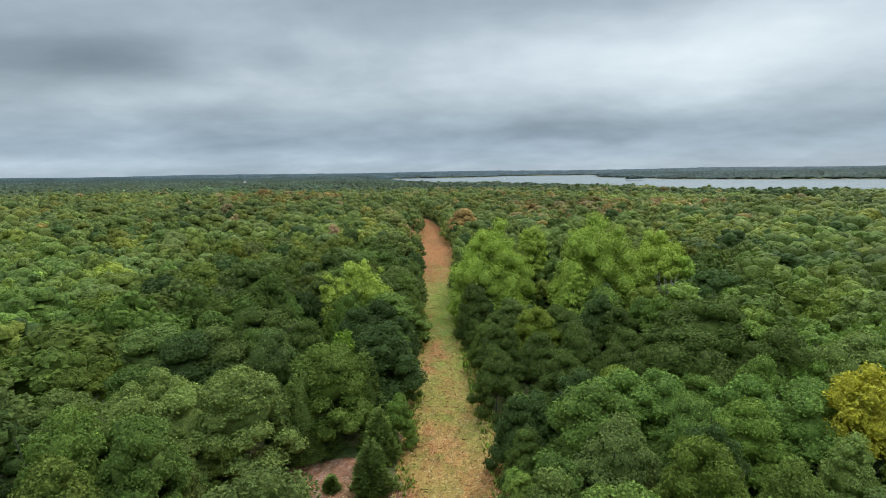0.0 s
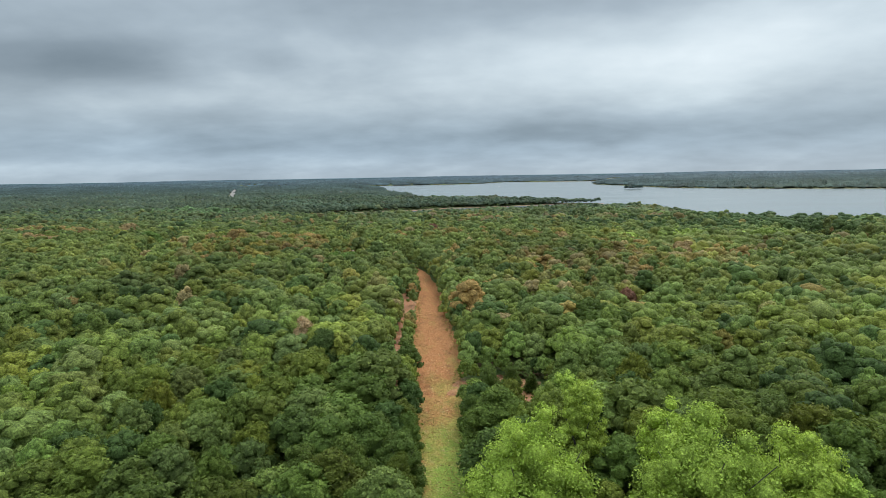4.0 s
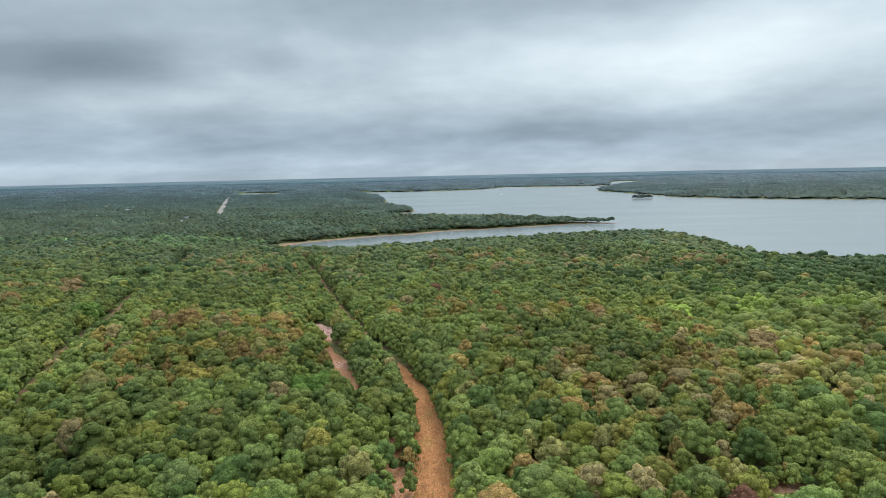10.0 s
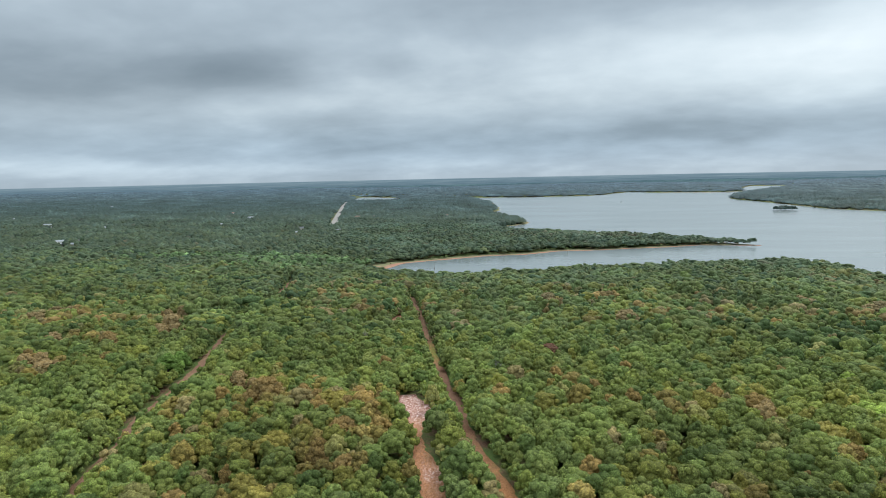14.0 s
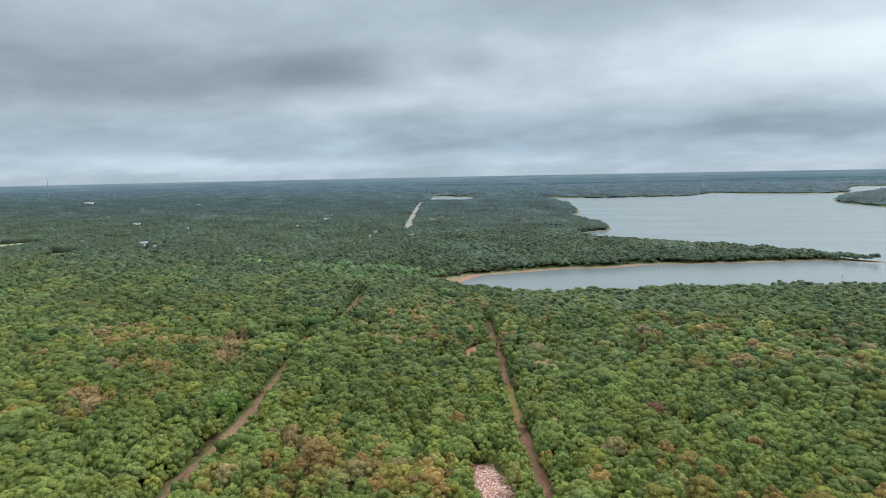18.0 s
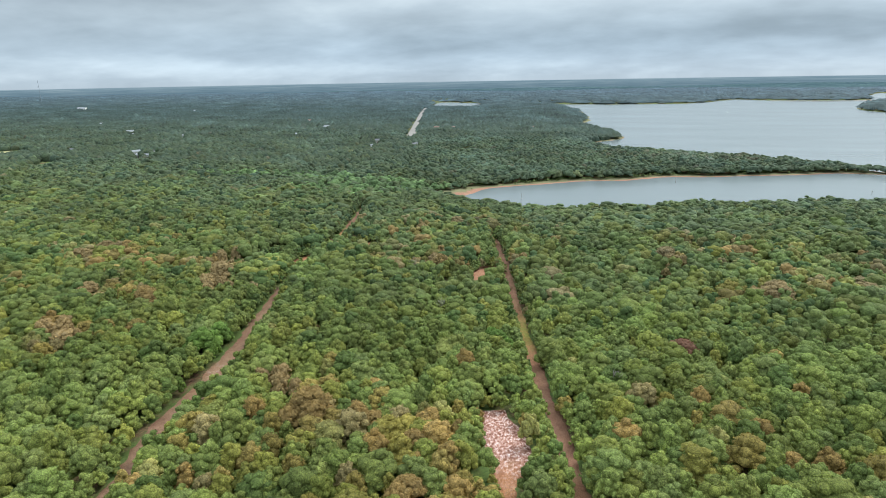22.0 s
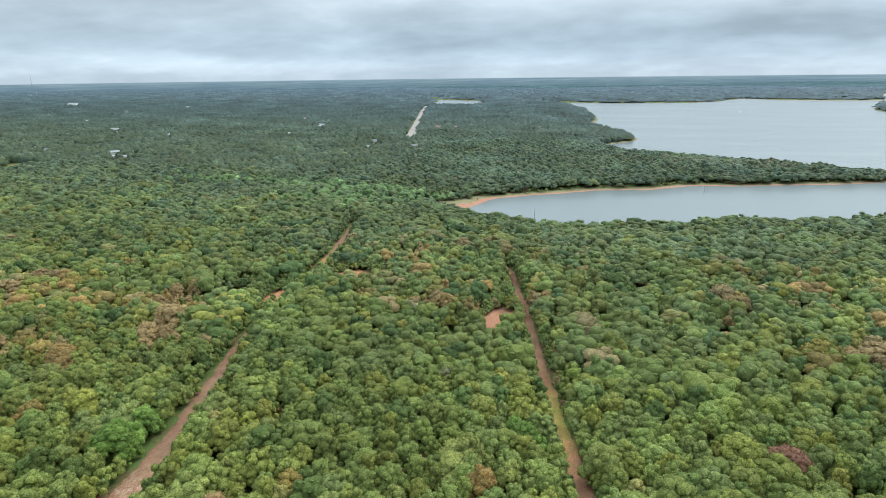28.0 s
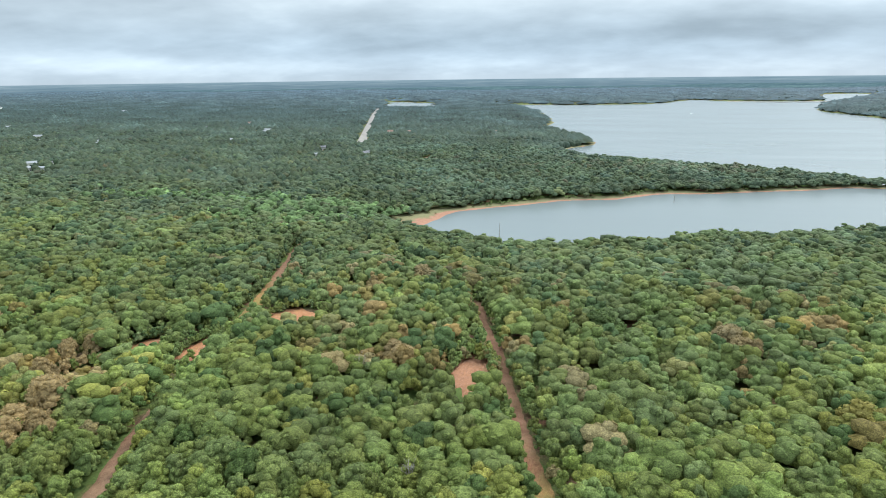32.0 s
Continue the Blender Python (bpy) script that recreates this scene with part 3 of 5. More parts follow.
def leaf_clumps(rng, lob, count, size, down=-0.35, folded=True, stir=0.6, fuzz=1.20):
    """Pointed sprays of leaves laid over the outside of the lobes: folded in two near by, single farther off."""
    w = lob[1:, 3] ** 2
    pick = 1 + rng.choice(len(lob) - 1, count * 4, p=w / w.sum())
    n = rng.normal(0, 1, (count * 4, 3))
    n /= np.linalg.norm(n, axis=1)[:, None]
    n[:, 2] = np.where(n[:, 2] < down, -n[:, 2], n[:, 2])
    p = lob[pick, :3] + n * lob[pick, 3:4] * rng.uniform(0.84, fuzz, (count * 4, 1))
    deep = np.zeros(len(p), bool)
    for cx, cy, cz, cr in lob:
        q = p - (cx, cy, cz)
        deep |= (q ** 2).sum(1) < (cr * 0.82) ** 2
    keep = np.where(~deep)[0][:count]
    p, n = p[keep], n[keep]
    n = n + rng.normal(0, stir, n.shape) + (0, 0, 0.2)
    n /= np.linalg.norm(n, axis=1)[:, None]
    t = np.cross(n, rng.normal(0, 1, n.shape))
    t /= np.linalg.norm(t, axis=1)[:, None] + 1e-9
    b = np.cross(n, t)
    s = size * rng.uniform(0.6, 1.35, (len(p), 1))
    if not folded:
        v = np.stack([p + t * s * 0.75, p - t * s * 0.35 + b * s * 0.5, p - t * s * 0.35 - b * s * 0.5], 1).reshape(-1, 3)
        return v, np.arange(len(v)).reshape(-1, 3)
    fold = s * rng.uniform(0.15, 0.4, (len(p), 1))
    v = np.stack([p + t * s * 0.62, p + b * s * 0.42 - n * fold, p - t * s * 0.62, p - b * s * 0.42 - n * fold], 1).reshape(-1, 3)
    i = np.arange(len(p))[:, None] * 4
    f = np.concatenate([i + [[0, 1, 2]], i + [[0, 2, 3]]])
    return v, f


def core_of(rng, lob, level, shrink):
    v0, f0 = level
    if shrink > 0:
        vs, fs, o = [], [], 0
        for cx, cy, cz, cr in lob:
            d = v0 * (cr * shrink) * (1 + rng.normal(0, 0.07, (len(v0), 1)))
            vs.append(d + (cx, cy, cz))
            fs.append(f0 + o)
            o += len(v0)
        return np.concatenate(vs), np.concatenate(fs)
    # one skin round all the lobes
    c = lob[0, :3]
    rad = np.full(len(v0), lob[0, 3])
    for cx, cy, cz, cr in lob[1:]:
        q = np.array((cx, cy, cz)) - c
        along = v0 @ q
        perp2 = (q @ q) - along ** 2
        hit = np.where((perp2 < cr * cr) & (along > 0), along + np.sqrt(np.maximum(cr * cr - perp2, 0)), 0)
        rad = np.maximum(rad, hit)
    return c + v0 * rad[:, None] * -shrink, f0


def tube(rng, p0, p1, r0, r1, sides=6, rings=4, bend=0.15):
    p0, p1 = np.array(p0, float), np.array(p1, float)
    ax = p1 - p0
    side = np.cross(ax, (0.3, 1, 0.2))
    side /= np.linalg.norm(side)
    up = np.cross(ax, side)
    up /= np.linalg.norm(up)
    off = rng.normal(0, bend, 2)
    v, f = [], []
    for k in range(rings + 1):
        u = k / rings
        c = p0 + ax * u + (side * off[0] + up * off[1]) * math.sin(u * math.pi)
        rr = r0 + (r1 - r0) * u
        for s in range(sides):
            a = 2 * math.pi * s / sides
            v.append(c + (side * math.cos(a) + up * math.sin(a)) * rr)
    for k in range(rings):
        for s in range(sides):
            a, b = k * sides + s, k * sides + (s + 1) % sides
            f += [(a, b, b + sides), (a, b + sides, a + sides)]
    return np.array(v), np.array(f)


def joined(pieces):
    vs, fs, o = [], [], 0
    for v, f in pieces:
        vs.append(v)
        fs.append(f + o)
        o += len(v)
    return np.concatenate(vs), np.concatenate(fs)


def trunk_shape(rng, r, h, base, limbs, thick):
    lean = rng.normal(0, 0.25, 2)
    fork = (lean[0], lean[1], base + (h - base) * 0.25)
    out = [tube(rng, (0, 0, -0.4), fork, thick, thick * 0.6, 7, 4)]
    for i in range(limbs):
        a = i * 2 * math.pi / max(limbs, 1) + rng.uniform(-0.4, 0.4)
        d = r * rng.uniform(0.4, 0.7)
        out.append(tube(rng, np.array(fork) * (1, 1, rng.uniform(0.7, 1.0)), (d * math.cos(a), d * math.sin(a), base + (h - base) * rng.uniform(0.5, 0.8)), thick * 0.42, thick * 0.12, 5, 3, 0.3))
    return joined(out)


def oak_shape(seed, r, h, clumps, size, lobes, core, shrink, low=0.24, small=1.0, folded=True):
    rng = np.random.RandomState(seed)
    base = h * low
    lob = lobes_of(rng, lobes, r, h, base, small)
    pieces = [leaf_clumps(rng, lob, clumps, size, -0.35 if folded else -0.15, folded, 0.6 if lobes > 8 else 0.3, 1.20 if lobes > 8 else 1.06)]
    if core is not None:
        pieces.append(core_of(rng, lob, core, shrink))
    return joined(pieces)


def cedar_shape(seed, r, h, clumps, size):
    """Red cedar: a ragged cone of upswept sprays."""
    rng = np.random.RandomState(seed)
    k = 1 - np.sqrt(rng.uniform(0, 1, clumps))
    a = rng.uniform(0, 2 * math.pi, clumps)
    wave = 1 + 0.18 * np.sin(a * 3 + k * 9) + 0.1 * np.sin(a * 7 - k * 20)
    rad = r * (1 - k) ** 0.75 * wave * rng.uniform(0.75, 1.05, clumps)
    z = 0.25 + (h - 0.25) * k
    p = np.stack([rad * np.cos(a), rad * np.sin(a), z], 1)
    out = np.stack([np.cos(a), np.sin(a), np.full(clumps, 0.55)], 1)
    out /= np.linalg.norm(out, axis=1)[:, None]
    out += rng.normal(0, 0.25, out.shape)
    b = np.cross(out, (0, 0, 1)) + rng.normal(0, 0.15, out.shape)
    b /= np.linalg.norm(b, axis=1)[:, None]
    s = size * rng.uniform(0.6, 1.3, (clumps, 1))
    v = np.stack([p + out * s * 0.8, p + b * s * 0.3, p - out * s * 0.3, p - b * s * 0.3], 1).reshape(-1, 3)
    i = np.arange(clumps)[:, None] * 4
    f = np.concatenate([i + [[0, 1, 2]], i + [[0, 2, 3]]])
    n = 9
    cone = np.array([(r * 0.72 * math.cos(q * 2 * math.pi / n), r * 0.72 * math.sin(q * 2 * math.pi / n), 0.4) for q in range(n)] + [(0, 0, h * 0.9)])
    return joined([(v, f), (cone, np.array([(q, (q + 1) % n, n) for q in range(n)]))])


def cluster(px, py, scale, seed):
    """Smooth value from about -1 to 1 over the plan."""
    rng = np.random.RandomState(seed)
    out = np.zeros(px.shape)
    for i in range(6):
        a = rng.uniform(0, 2 * math.pi)
        k = 2 * math.pi / (scale * rng.uniform(0.6, 1.6))
        out += np.sin((px * math.cos(a) + py * math.sin(a)) * k + rng.uniform(0, 6.28) + 1.2 * np.sin((py * math.cos(a) - px * math.sin(a)) * k * 0.7))
    return out / 2.6


# stretches of the wood where leaves have turned, and fresh or pale growth by the creek
TURNED = [(-70, 374, 24, 22, 0.55), (-67, 334, 20, 18, 0.6), (-118, 380, 26, 16, 0.6), (-105, 340, 45, 40, 0.42), (-250, 512, 34, 16, 0.85), (-330, 515, 40, 28, 0.85), (-268, 462, 24, 16, 0.6), (-235, 410, 24, 16, 0.6), (-130, 560, 50, 30, 0.6),
          (60, 300, 60, 30, 0.6), (110, 335, 60, 30, 0.8), (40, 250, 40, 18, 0.4), (52, 396, 50, 15, 0.75), (100, 568, 90, 22, 0.6), (230, 720, 40, 60, 0.4), (40, 620, 70, 25, 0.4), (60, 1075, 160, 30, 0.7), (-60, 395, 25, 20, 0.3), (-150, 640, 60, 25, 0.5)]
FRESH = [(-290, 768, 45, 22, 0.6), (-245, 808, 50, 18, 0.6), (-190, 822, 40, 18, 0.5), (-430, 830, 60, 16, 0.5), (-325, 826, 50, 16, 0.5), (178, 412, 48, 13, 0.75), (150, 428, 20, 14, 0.5)]
# stretches of shade painted as darker oaks: middle, half width and depth
SHADED_STANDS = [(225, 492, 90, 44), (300, 560, 70, 50)]


# single trees that stand out by their colour
WEST_ACCENTS = [(-41, 298, "bright"), (-84, 313, "gold"), (150, 439, "bright"), (-43, 305, "bright"), (-132, 397, "tan"), (-115, 381, "orange"), (-94, 384, "orange"), (-83, 381, "gold"), (-75, 376, "orange"), (-87, 439, "pale"), (-190, 405, "pale"), (-175, 422, "bright"), (-163, 394, "dark"), (-242, 516, "tan"), (-3, 463, "red"), (-329, 535, "tan"), (-234, 450, "orange"), (-195, 447, "pale"), (-72, 457, "bright"), (-216, 489, "pale"), (-178, 427, "bright"), (36, 542, "tan"), (35, 538, "tan"), (-11, 419, "gold"), (-217, 480, "tan"), (-50, 599, "dark"), (-90, 342, "gold"), (22, 250, "orange"), (59, 241, "red"), (43, 215, "dark")]
OTHER_ACCENTS = [(64, 183, "gold"), (15, 80, "dark"), (20, 84, "dark"), (13, 71, "dark"), (14, 76, "dark"), (35, 70, "dark"), (-13, 76, "light"), (-29, 56, "light"), (-24, 58, "light"), (-231, 494, "tan"), (-223, 488, "tan"), (-219, 477, "tan"), (-247, 520, "tan"), (-252, 532, "tan"), (-136, 401, "tan"), (-128, 395, "gold"), (-302, 476, "pale"), (-242, 410, "tan"), (-301, 507, "pale"), (38, 545, "tan"), (-74, 354, "orange"), (206, 592, "tan"), (196, 588, "tan"), (122, 348, "tan"), (99, 348, "orange"), (-126, 545, "orange"), (-129, 559, "tan"), (-146, 578, "orange"), (71, 397, "tan"), (-3, 585, "tan")]
DARK_OAKS = [(8, 80, "dark"), (26, 83, "dark"), (23, 76, "dark"), (8, 72, "dark"), (30, 78, "dark"), (44, 92, "dark"), (40, 87, "dark"), (9, 102, "dark"), (13, 98, "dark"), (-23, 82, "dark")]
BROWN_OAKS = [(-325, 490, "pale"), (-337, 532, "tan"), (-270, 456, "tan"), (-130, 394, "tan"), (-113, 379, "orange"), (-93, 383, "orange"), (-137, 372, "pale"), (32, 645, "tan"), (-143, 656, "tan"), (-336, 510, "tan"), (-234, 409, "tan"), (88, 380, "gold"), (25, 541, "gold"), (87, 572, "tan"), (165, 604, "tan"), (-78, 370, "gold"), (-63, 330, "orange")]
ACCENTS = WEST_ACCENTS + OTHER_ACCENTS + DARK_OAKS + BROWN_OAKS
ACCENT_COLORS = {"light": (0.235, 0.300, 0.075), "bright": (0.150, 0.235, 0.050), "gold": (0.33, 0.275, 0.070), "tan": (0.40, 0.278, 0.130), "orange": (0.34, 0.225, 0.085), "pale": (0.265, 0.285, 0.082), "dark": (0.112, 0.158, 0.034), "red": (0.23, 0.11, 0.07)}


ACCENT_WORDS = {"light": "pale green oak in closed woodland", "bright": "bright light green tree among darker oaks", "gold": "oak with yellowing leaves in closed woodland", "tan": "oak with withered tan leaves among green crowns", "orange": "oak with leaves turned rusty brown",
                "pale": "pale silvery green oak in closed woodland", "dark": "dark green oak among lighter crowns", "red": "small oak with reddish brown leaves"}


def accent_of(px, py):
    """For each tree the index of the accent that colours it, or -1."""
    out = np.full(len(px), -1)
    for i, (ax, ay, kind) in enumerate(ACCENTS):
        out[np.hypot(px - ax, py - ay) < (6.5 if kind in ("tan", "bright", "dark") else 4.5)] = i
    return out


def tints(rng, px, py):
    n = len(px)
    near = np.clip((260 - py) / 180, 0, 1)[:, None]
    c = (np.array([0.178, 0.212, 0.050]) * (1 - near) + near * np.array([0.162, 0.232, 0.042])) * np.exp(rng.normal(0, 0.16, (n, 1)))
    hue = np.clip(rng.normal(0, 1, n) + 0.5 * cluster(px, py, 90, 5), -1.0, 2.5)
    c[:, 0] *= np.exp(0.085 * hue)
    c[:, 2] *= np.exp(-0.10 * hue + rng.normal(0, 0.08, n))
    grey = rng.rand(n) < np.where(py < 120, 0.05, 0.14)
    c[grey] = c[grey] * 0.6 + np.array([0.140, 0.175, 0.070]) * 0.5
    pale = rng.rand(n) < 0.07
    c[pale] = np.array([0.188, 0.246, 0.062]) * np.exp(rng.normal(0, 0.12, (pale.sum(), 1)))
    amount = np.full(n, 0.10)
    for cx, cy, a, b in SHADED_STANDS:
        amount += 0.7 * np.exp(-((px - cx) / a) ** 4 - ((py - cy) / b) ** 4)
    dark = rng.rand(n) < amount
    c[dark] = np.array([0.080, 0.128, 0.034]) * np.exp(rng.normal(0, 0.12, (dark.sum(), 1)))
    amount = np.where(py < 190, 0.0, 0.02)
    for cx, cy, a, b, k in TURNED:
        amount += k * np.exp(-((px - cx) / a) ** 2 - ((py - cy) / b) ** 2)
    amount *= np.clip(0.85 + 0.5 * cluster(px, py, 35, 9), 0, 2)
    brown = rng.rand(n) < amount
    kinds = np.array([(0.265, 0.232, 0.054), (0.290, 0.215, 0.060), (0.330, 0.208, 0.070), (0.285, 0.258, 0.085), (0.245, 0.238, 0.050), (0.345, 0.262, 0.115), (0.265, 0.252, 0.056), (0.300, 0.218, 0.068)])
    c[brown] = kinds[rng.randint(0, len(kinds), brown.sum())] * np.exp(rng.normal(0, 0.15, (brown.sum(), 1)))
    amount = np.zeros(n)
    for cx, cy, a, b, k in FRESH:
        amount += k * np.exp(-((px - cx) / a) ** 2 - ((py - cy) / b) ** 2)
    fresh = rng.rand(n) < amount * 1.5
    c[fresh] = np.array([0.168, 0.255, 0.090]) * np.exp(rng.normal(0, 0.2, (fresh.sum(), 1))) * np.where(py[fresh, None] < 600, (1.50, 1.30, 0.66), 1.0)
    pale = np.exp(-((py - 370) / 110) ** 2)[:, None] * (0.30 + 0.15 * rng.rand(n, 1)) * np.where(brown, 0.2, 1.0)[:, None]
    c = c * (1 - pale) + pale * np.array([0.208, 0.240, 0.068])
    c *= (1 + 0.16 * cluster(px, py, 160, 21) + 0.10 * cluster(px, py, 60, 22))[:, None]
    marked = accent_of(px, py)
    for i in np.where(marked >= 0)[0]:
        c[i] = np.array(ACCENT_COLORS[ACCENTS[marked[i]][2]]) * np.exp(rng.normal(0, 0.1))
    # painted haze: the woods turn darker and bluer green away from the near hills
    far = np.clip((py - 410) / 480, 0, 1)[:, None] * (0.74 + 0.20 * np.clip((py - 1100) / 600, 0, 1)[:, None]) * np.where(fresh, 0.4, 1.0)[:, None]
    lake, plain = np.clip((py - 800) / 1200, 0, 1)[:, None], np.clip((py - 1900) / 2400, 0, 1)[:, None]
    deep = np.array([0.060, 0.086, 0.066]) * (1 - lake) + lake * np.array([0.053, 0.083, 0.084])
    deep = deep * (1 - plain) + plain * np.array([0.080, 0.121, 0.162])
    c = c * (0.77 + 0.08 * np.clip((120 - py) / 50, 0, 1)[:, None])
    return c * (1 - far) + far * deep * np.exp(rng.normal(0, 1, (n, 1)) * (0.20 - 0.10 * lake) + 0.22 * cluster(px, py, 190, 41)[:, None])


def scatter(rng, x0, x1, y0, y1, step):
    xs, ys = np.arange(x0, x1, step), np.arange(y0, y1, step * 0.87)
    gx_, gy_ = np.meshgrid(xs, ys)
    gx_ = gx_ + (np.arange(len(ys)) % 2)[:, None] * step * 0.5
    px = (gx_ + rng.uniform(-0.36, 0.36, gx_.shape) * step).ravel()
    py = (gy_ + rng.uniform(-0.36, 0.36, gy_.shape) * step).ravel()
    return px, py


NEAR_ROOFS = [(-1073, 1313, 30, 16, 20, "white"), (-2121, 2160, 70, 40, 10, "white"), (-761, 1001, 26, 12, 60, "white"), (-735, 1008, 16, 10, 70, "grey"), (-884, 1251, 18, 12, 40, "white"), (-685, 1476, 26, 11, 5, "white"), (-455, 1225, 17, 13, 30, "grey"), (-363, 1165, 26, 17, 60, "grey"), (-425, 1470, 20, 14, 15, "red"), (-392, 1480, 18, 12, 70, "red"), (-900, 1010, 16, 10, 10, "grey"), (-1350, 1500, 24, 14, 45, "white")]
FAR_ROOFS = [(-620, 1480, 14, 10, 0, "red"), (-1500, 2050, 30, 16, 20, "white"), (-820, 1640, 20, 12, 30, "red"), (-230, 1500, 16, 11, 10, "red"), (-1016, 1258, 22, 12, 75, "white"), (-858, 1219, 18, 12, 20, "white"), (-707, 963, 18, 11, 5, "white"), (-723, 961, 14, 10, 80, "white"), (-878, 968, 20, 11, 15, "white"), (-849, 1515, 16, 11, 10, "grey"), (-658, 1305, 16, 11, 35, "white"), (-668, 1438, 18, 11, 15, "white"), (-432, 1146, 14, 10, 25, "white")]
HOUSES = [(hx_, hy_, a_ * 0.5, b_ * 0.5, t_, k_) for hx_, hy_, a_, b_, t_, k_ in NEAR_ROOFS + FAR_ROOFS]
ROAD = [(-418, 1290, 8.0), (-470, 1450, 6.8), (-520, 1610, 6.0), (-612, 1895, 6.0), (-680, 2110, 6.0), (-750, 2340, 6), (-775, 2420, 5)]
FIELDS = [(-1000, 955, 52, 60), (-2150, 2100, 120, 60), (-1700, 1700, 60, 30), (1250, 2300, 90, 40), (-2300, 3300, 300, 60), (700, 4300, 300, 50), (-1200, 3600, 200, 40)]


def open_ground(px, py):
    """True where no tree can stand."""
    tip = np.exp(-((px - 230) / 60) ** 2 - ((py - 1040) / 40) ** 2)
    r = shore_distance(px, py) < 7 - 4.5 * tip + 4 * np.exp(-((px + 60) / 150) ** 2 - ((py - 900) / 50) ** 2) * (py > 800) + 26 * np.exp(-((px + 198) / 32) ** 2 - ((py - 808) / 36) ** 2)
    for hx, hy, a, b, _, _ in HOUSES:
        ux, uy = -50 - hx, 310 - hy
        k = math.hypot(ux, uy)
        along, off = ((px - hx) * ux + (py - hy) * uy) / k, np.abs((px - hx) * uy - (py - hy) * ux) / k
        r |= (np.hypot(px - hx, py - hy) < a * 0.75) | ((along > 0) & (along < 52) & (off < a * 0.5))
    pts = resample(ROAD, 60)
    for (x1, y1, w1), (x2, y2, w2) in zip(pts, pts[1:]):
        dx, dy = x2 - x1, y2 - y1
        k = np.clip(((px - x1) * dx + (py - y1) * dy) / (dx * dx + dy * dy + 1e-9), 0, 1)
        r |= np.hypot(px - x1 - k * dx, py - y1 - k * dy) < w1 + 4
    for fx, fy, a, b in FIELDS:
        r |= np.hypot((px - fx) / a, (py - fy) / b) < 1
    return r


def zone(px, py):
    """0: beside the start of the track; 1, 2, 3: farther and farther out."""
    z = np.full(px.shape, 4)
    west, east = -420 - 1.3 * np.clip(py - 300, 0, None), 420 + 0.80 * np.clip(py - 300, 0, None)
    z[(py < 4700) & (px > west - 60) & (px < east)] = 3
    mid = np.abs(px + 0.18 * py - 12)
    z[(py < 900) & (mid < 130 + 0.62 * np.abs(py))] = 2
    z[(py > 850) & (py < 1260) & (px > -330) & (px < 300)] = 2
    z[(py < 490) & (py > -15) & (mid < 56 + 0.31 * py)] = 1
    z[(py > 26) & (py < 185) & (np.abs(px) < 60)] = 0
    z[py < -160] = 5
    return z


TREE_RNG = np.random.RandomState(11)


def wood(shapes, px, py, r, h, tint, name, label, spin, mat=LEAF_STUFF):
    """Many trees in one mesh, from a few shapes of unit radius and height."""
    vs, fs, cs, o = [], [], [], 0
    z = land(px, py)
    which = TREE_RNG.randint(0, len(shapes), len(px))
    for k, (sv, sf) in enumerate(shapes):
        ids = np.where(which == k)[0]
        if not len(ids):
            continue
        a = spin[ids]
        ca, sa = np.cos(a)[:, None], np.sin(a)[:, None]
        x = (sv[None, :, 0] * ca - sv[None, :, 1] * sa) * r[ids, None] + px[ids, None]
        y = (sv[None, :, 0] * sa + sv[None, :, 1] * ca) * r[ids, None] + py[ids, None]
        zz = sv[None, :, 2] * h[ids, None] + z[ids, None]
        vs.append(np.stack([x, y, zz], -1).reshape(-1, 3))
        fs.append((sf[None] + (np.arange(len(ids)) * len(sv))[:, None, None]).reshape(-1, 3) + o)
        cs.append(np.repeat(tint[ids], len(sv), axis=0))
        o += len(ids) * len(sv)
    me = mesh_of(name, np.concatenate(vs), np.concatenate(fs), mat, tint=np.concatenate(cs))
    return tagged(new(name, me), label, "woods", kind="stuff")


def unit_oaks(n, seed, clumps, size, lobes, core, shrink, low=0.24, small=1.0, folded=False):
    out = []
    for i in range(n):
        v, f = oak_shape(seed + i, 4.2, 10.0, clumps, size, lobes, core, shrink, low, small, folded)
        out.append((v / (4.2, 4.2, 10.0), f))
    return out


# special trees standing clear of the common canopy: x, y, radius, height, kind
TALL = [(29.5, 113, 10.4, 22.5, "tall"), (9.6, 119, 9.6, 20.5, "tall"), (20, 136, 5.4, 18.5, "tall"), (41, 115, 7.6, 19.0, "tall"), (30, 127, 6.0, 18.0, "tall"), (23.5, 106, 3.0, 13.0, "tall"), (45, 112, 4.2, 14.0, "tall"),
        (-14, 104, 6.2, 15.5, "tall"), (-18.5, 99, 4.2, 13.0, "tall"), (-12.5, 73, 2.4, 10.5, "bright"), (37.5, 52, 3.8, 12.0, "yellow"), (41.0, 49.5, 3.2, 10.5, "yellow"), (21.5, 153, 4.0, 13.5, "tall"), (25, 150, 3.0, 12, "tall"),
        (-36, 199.5, 3.2, 12.0, "straw"), (-29, 189, 5.0, 11.5, "dark")]
CEDARS = [(-6.9, 53.0, 2.0, 5.6), (-15.0, 60.5, 3.6, 10.0), (-6.8, 59.5, 2.0, 6.0), (-9.5, 69, 3.0, 9.5), (9.5, 176.5, 2.8, 6.5), (14.5, 178, 2.3, 5.8), (18.5, 174.5, 1.8, 4.5), (6.0, 172, 2.0, 5.0), (-31, 74, 2.8, 9.5), (8.5, 66, 2.2, 5.0), (-13.5, 52.5, 0.5, 1.5), (-10.8, 53.4, 0.6, 1.7), (-17.6, 54.2, 1.0, 3.0)]


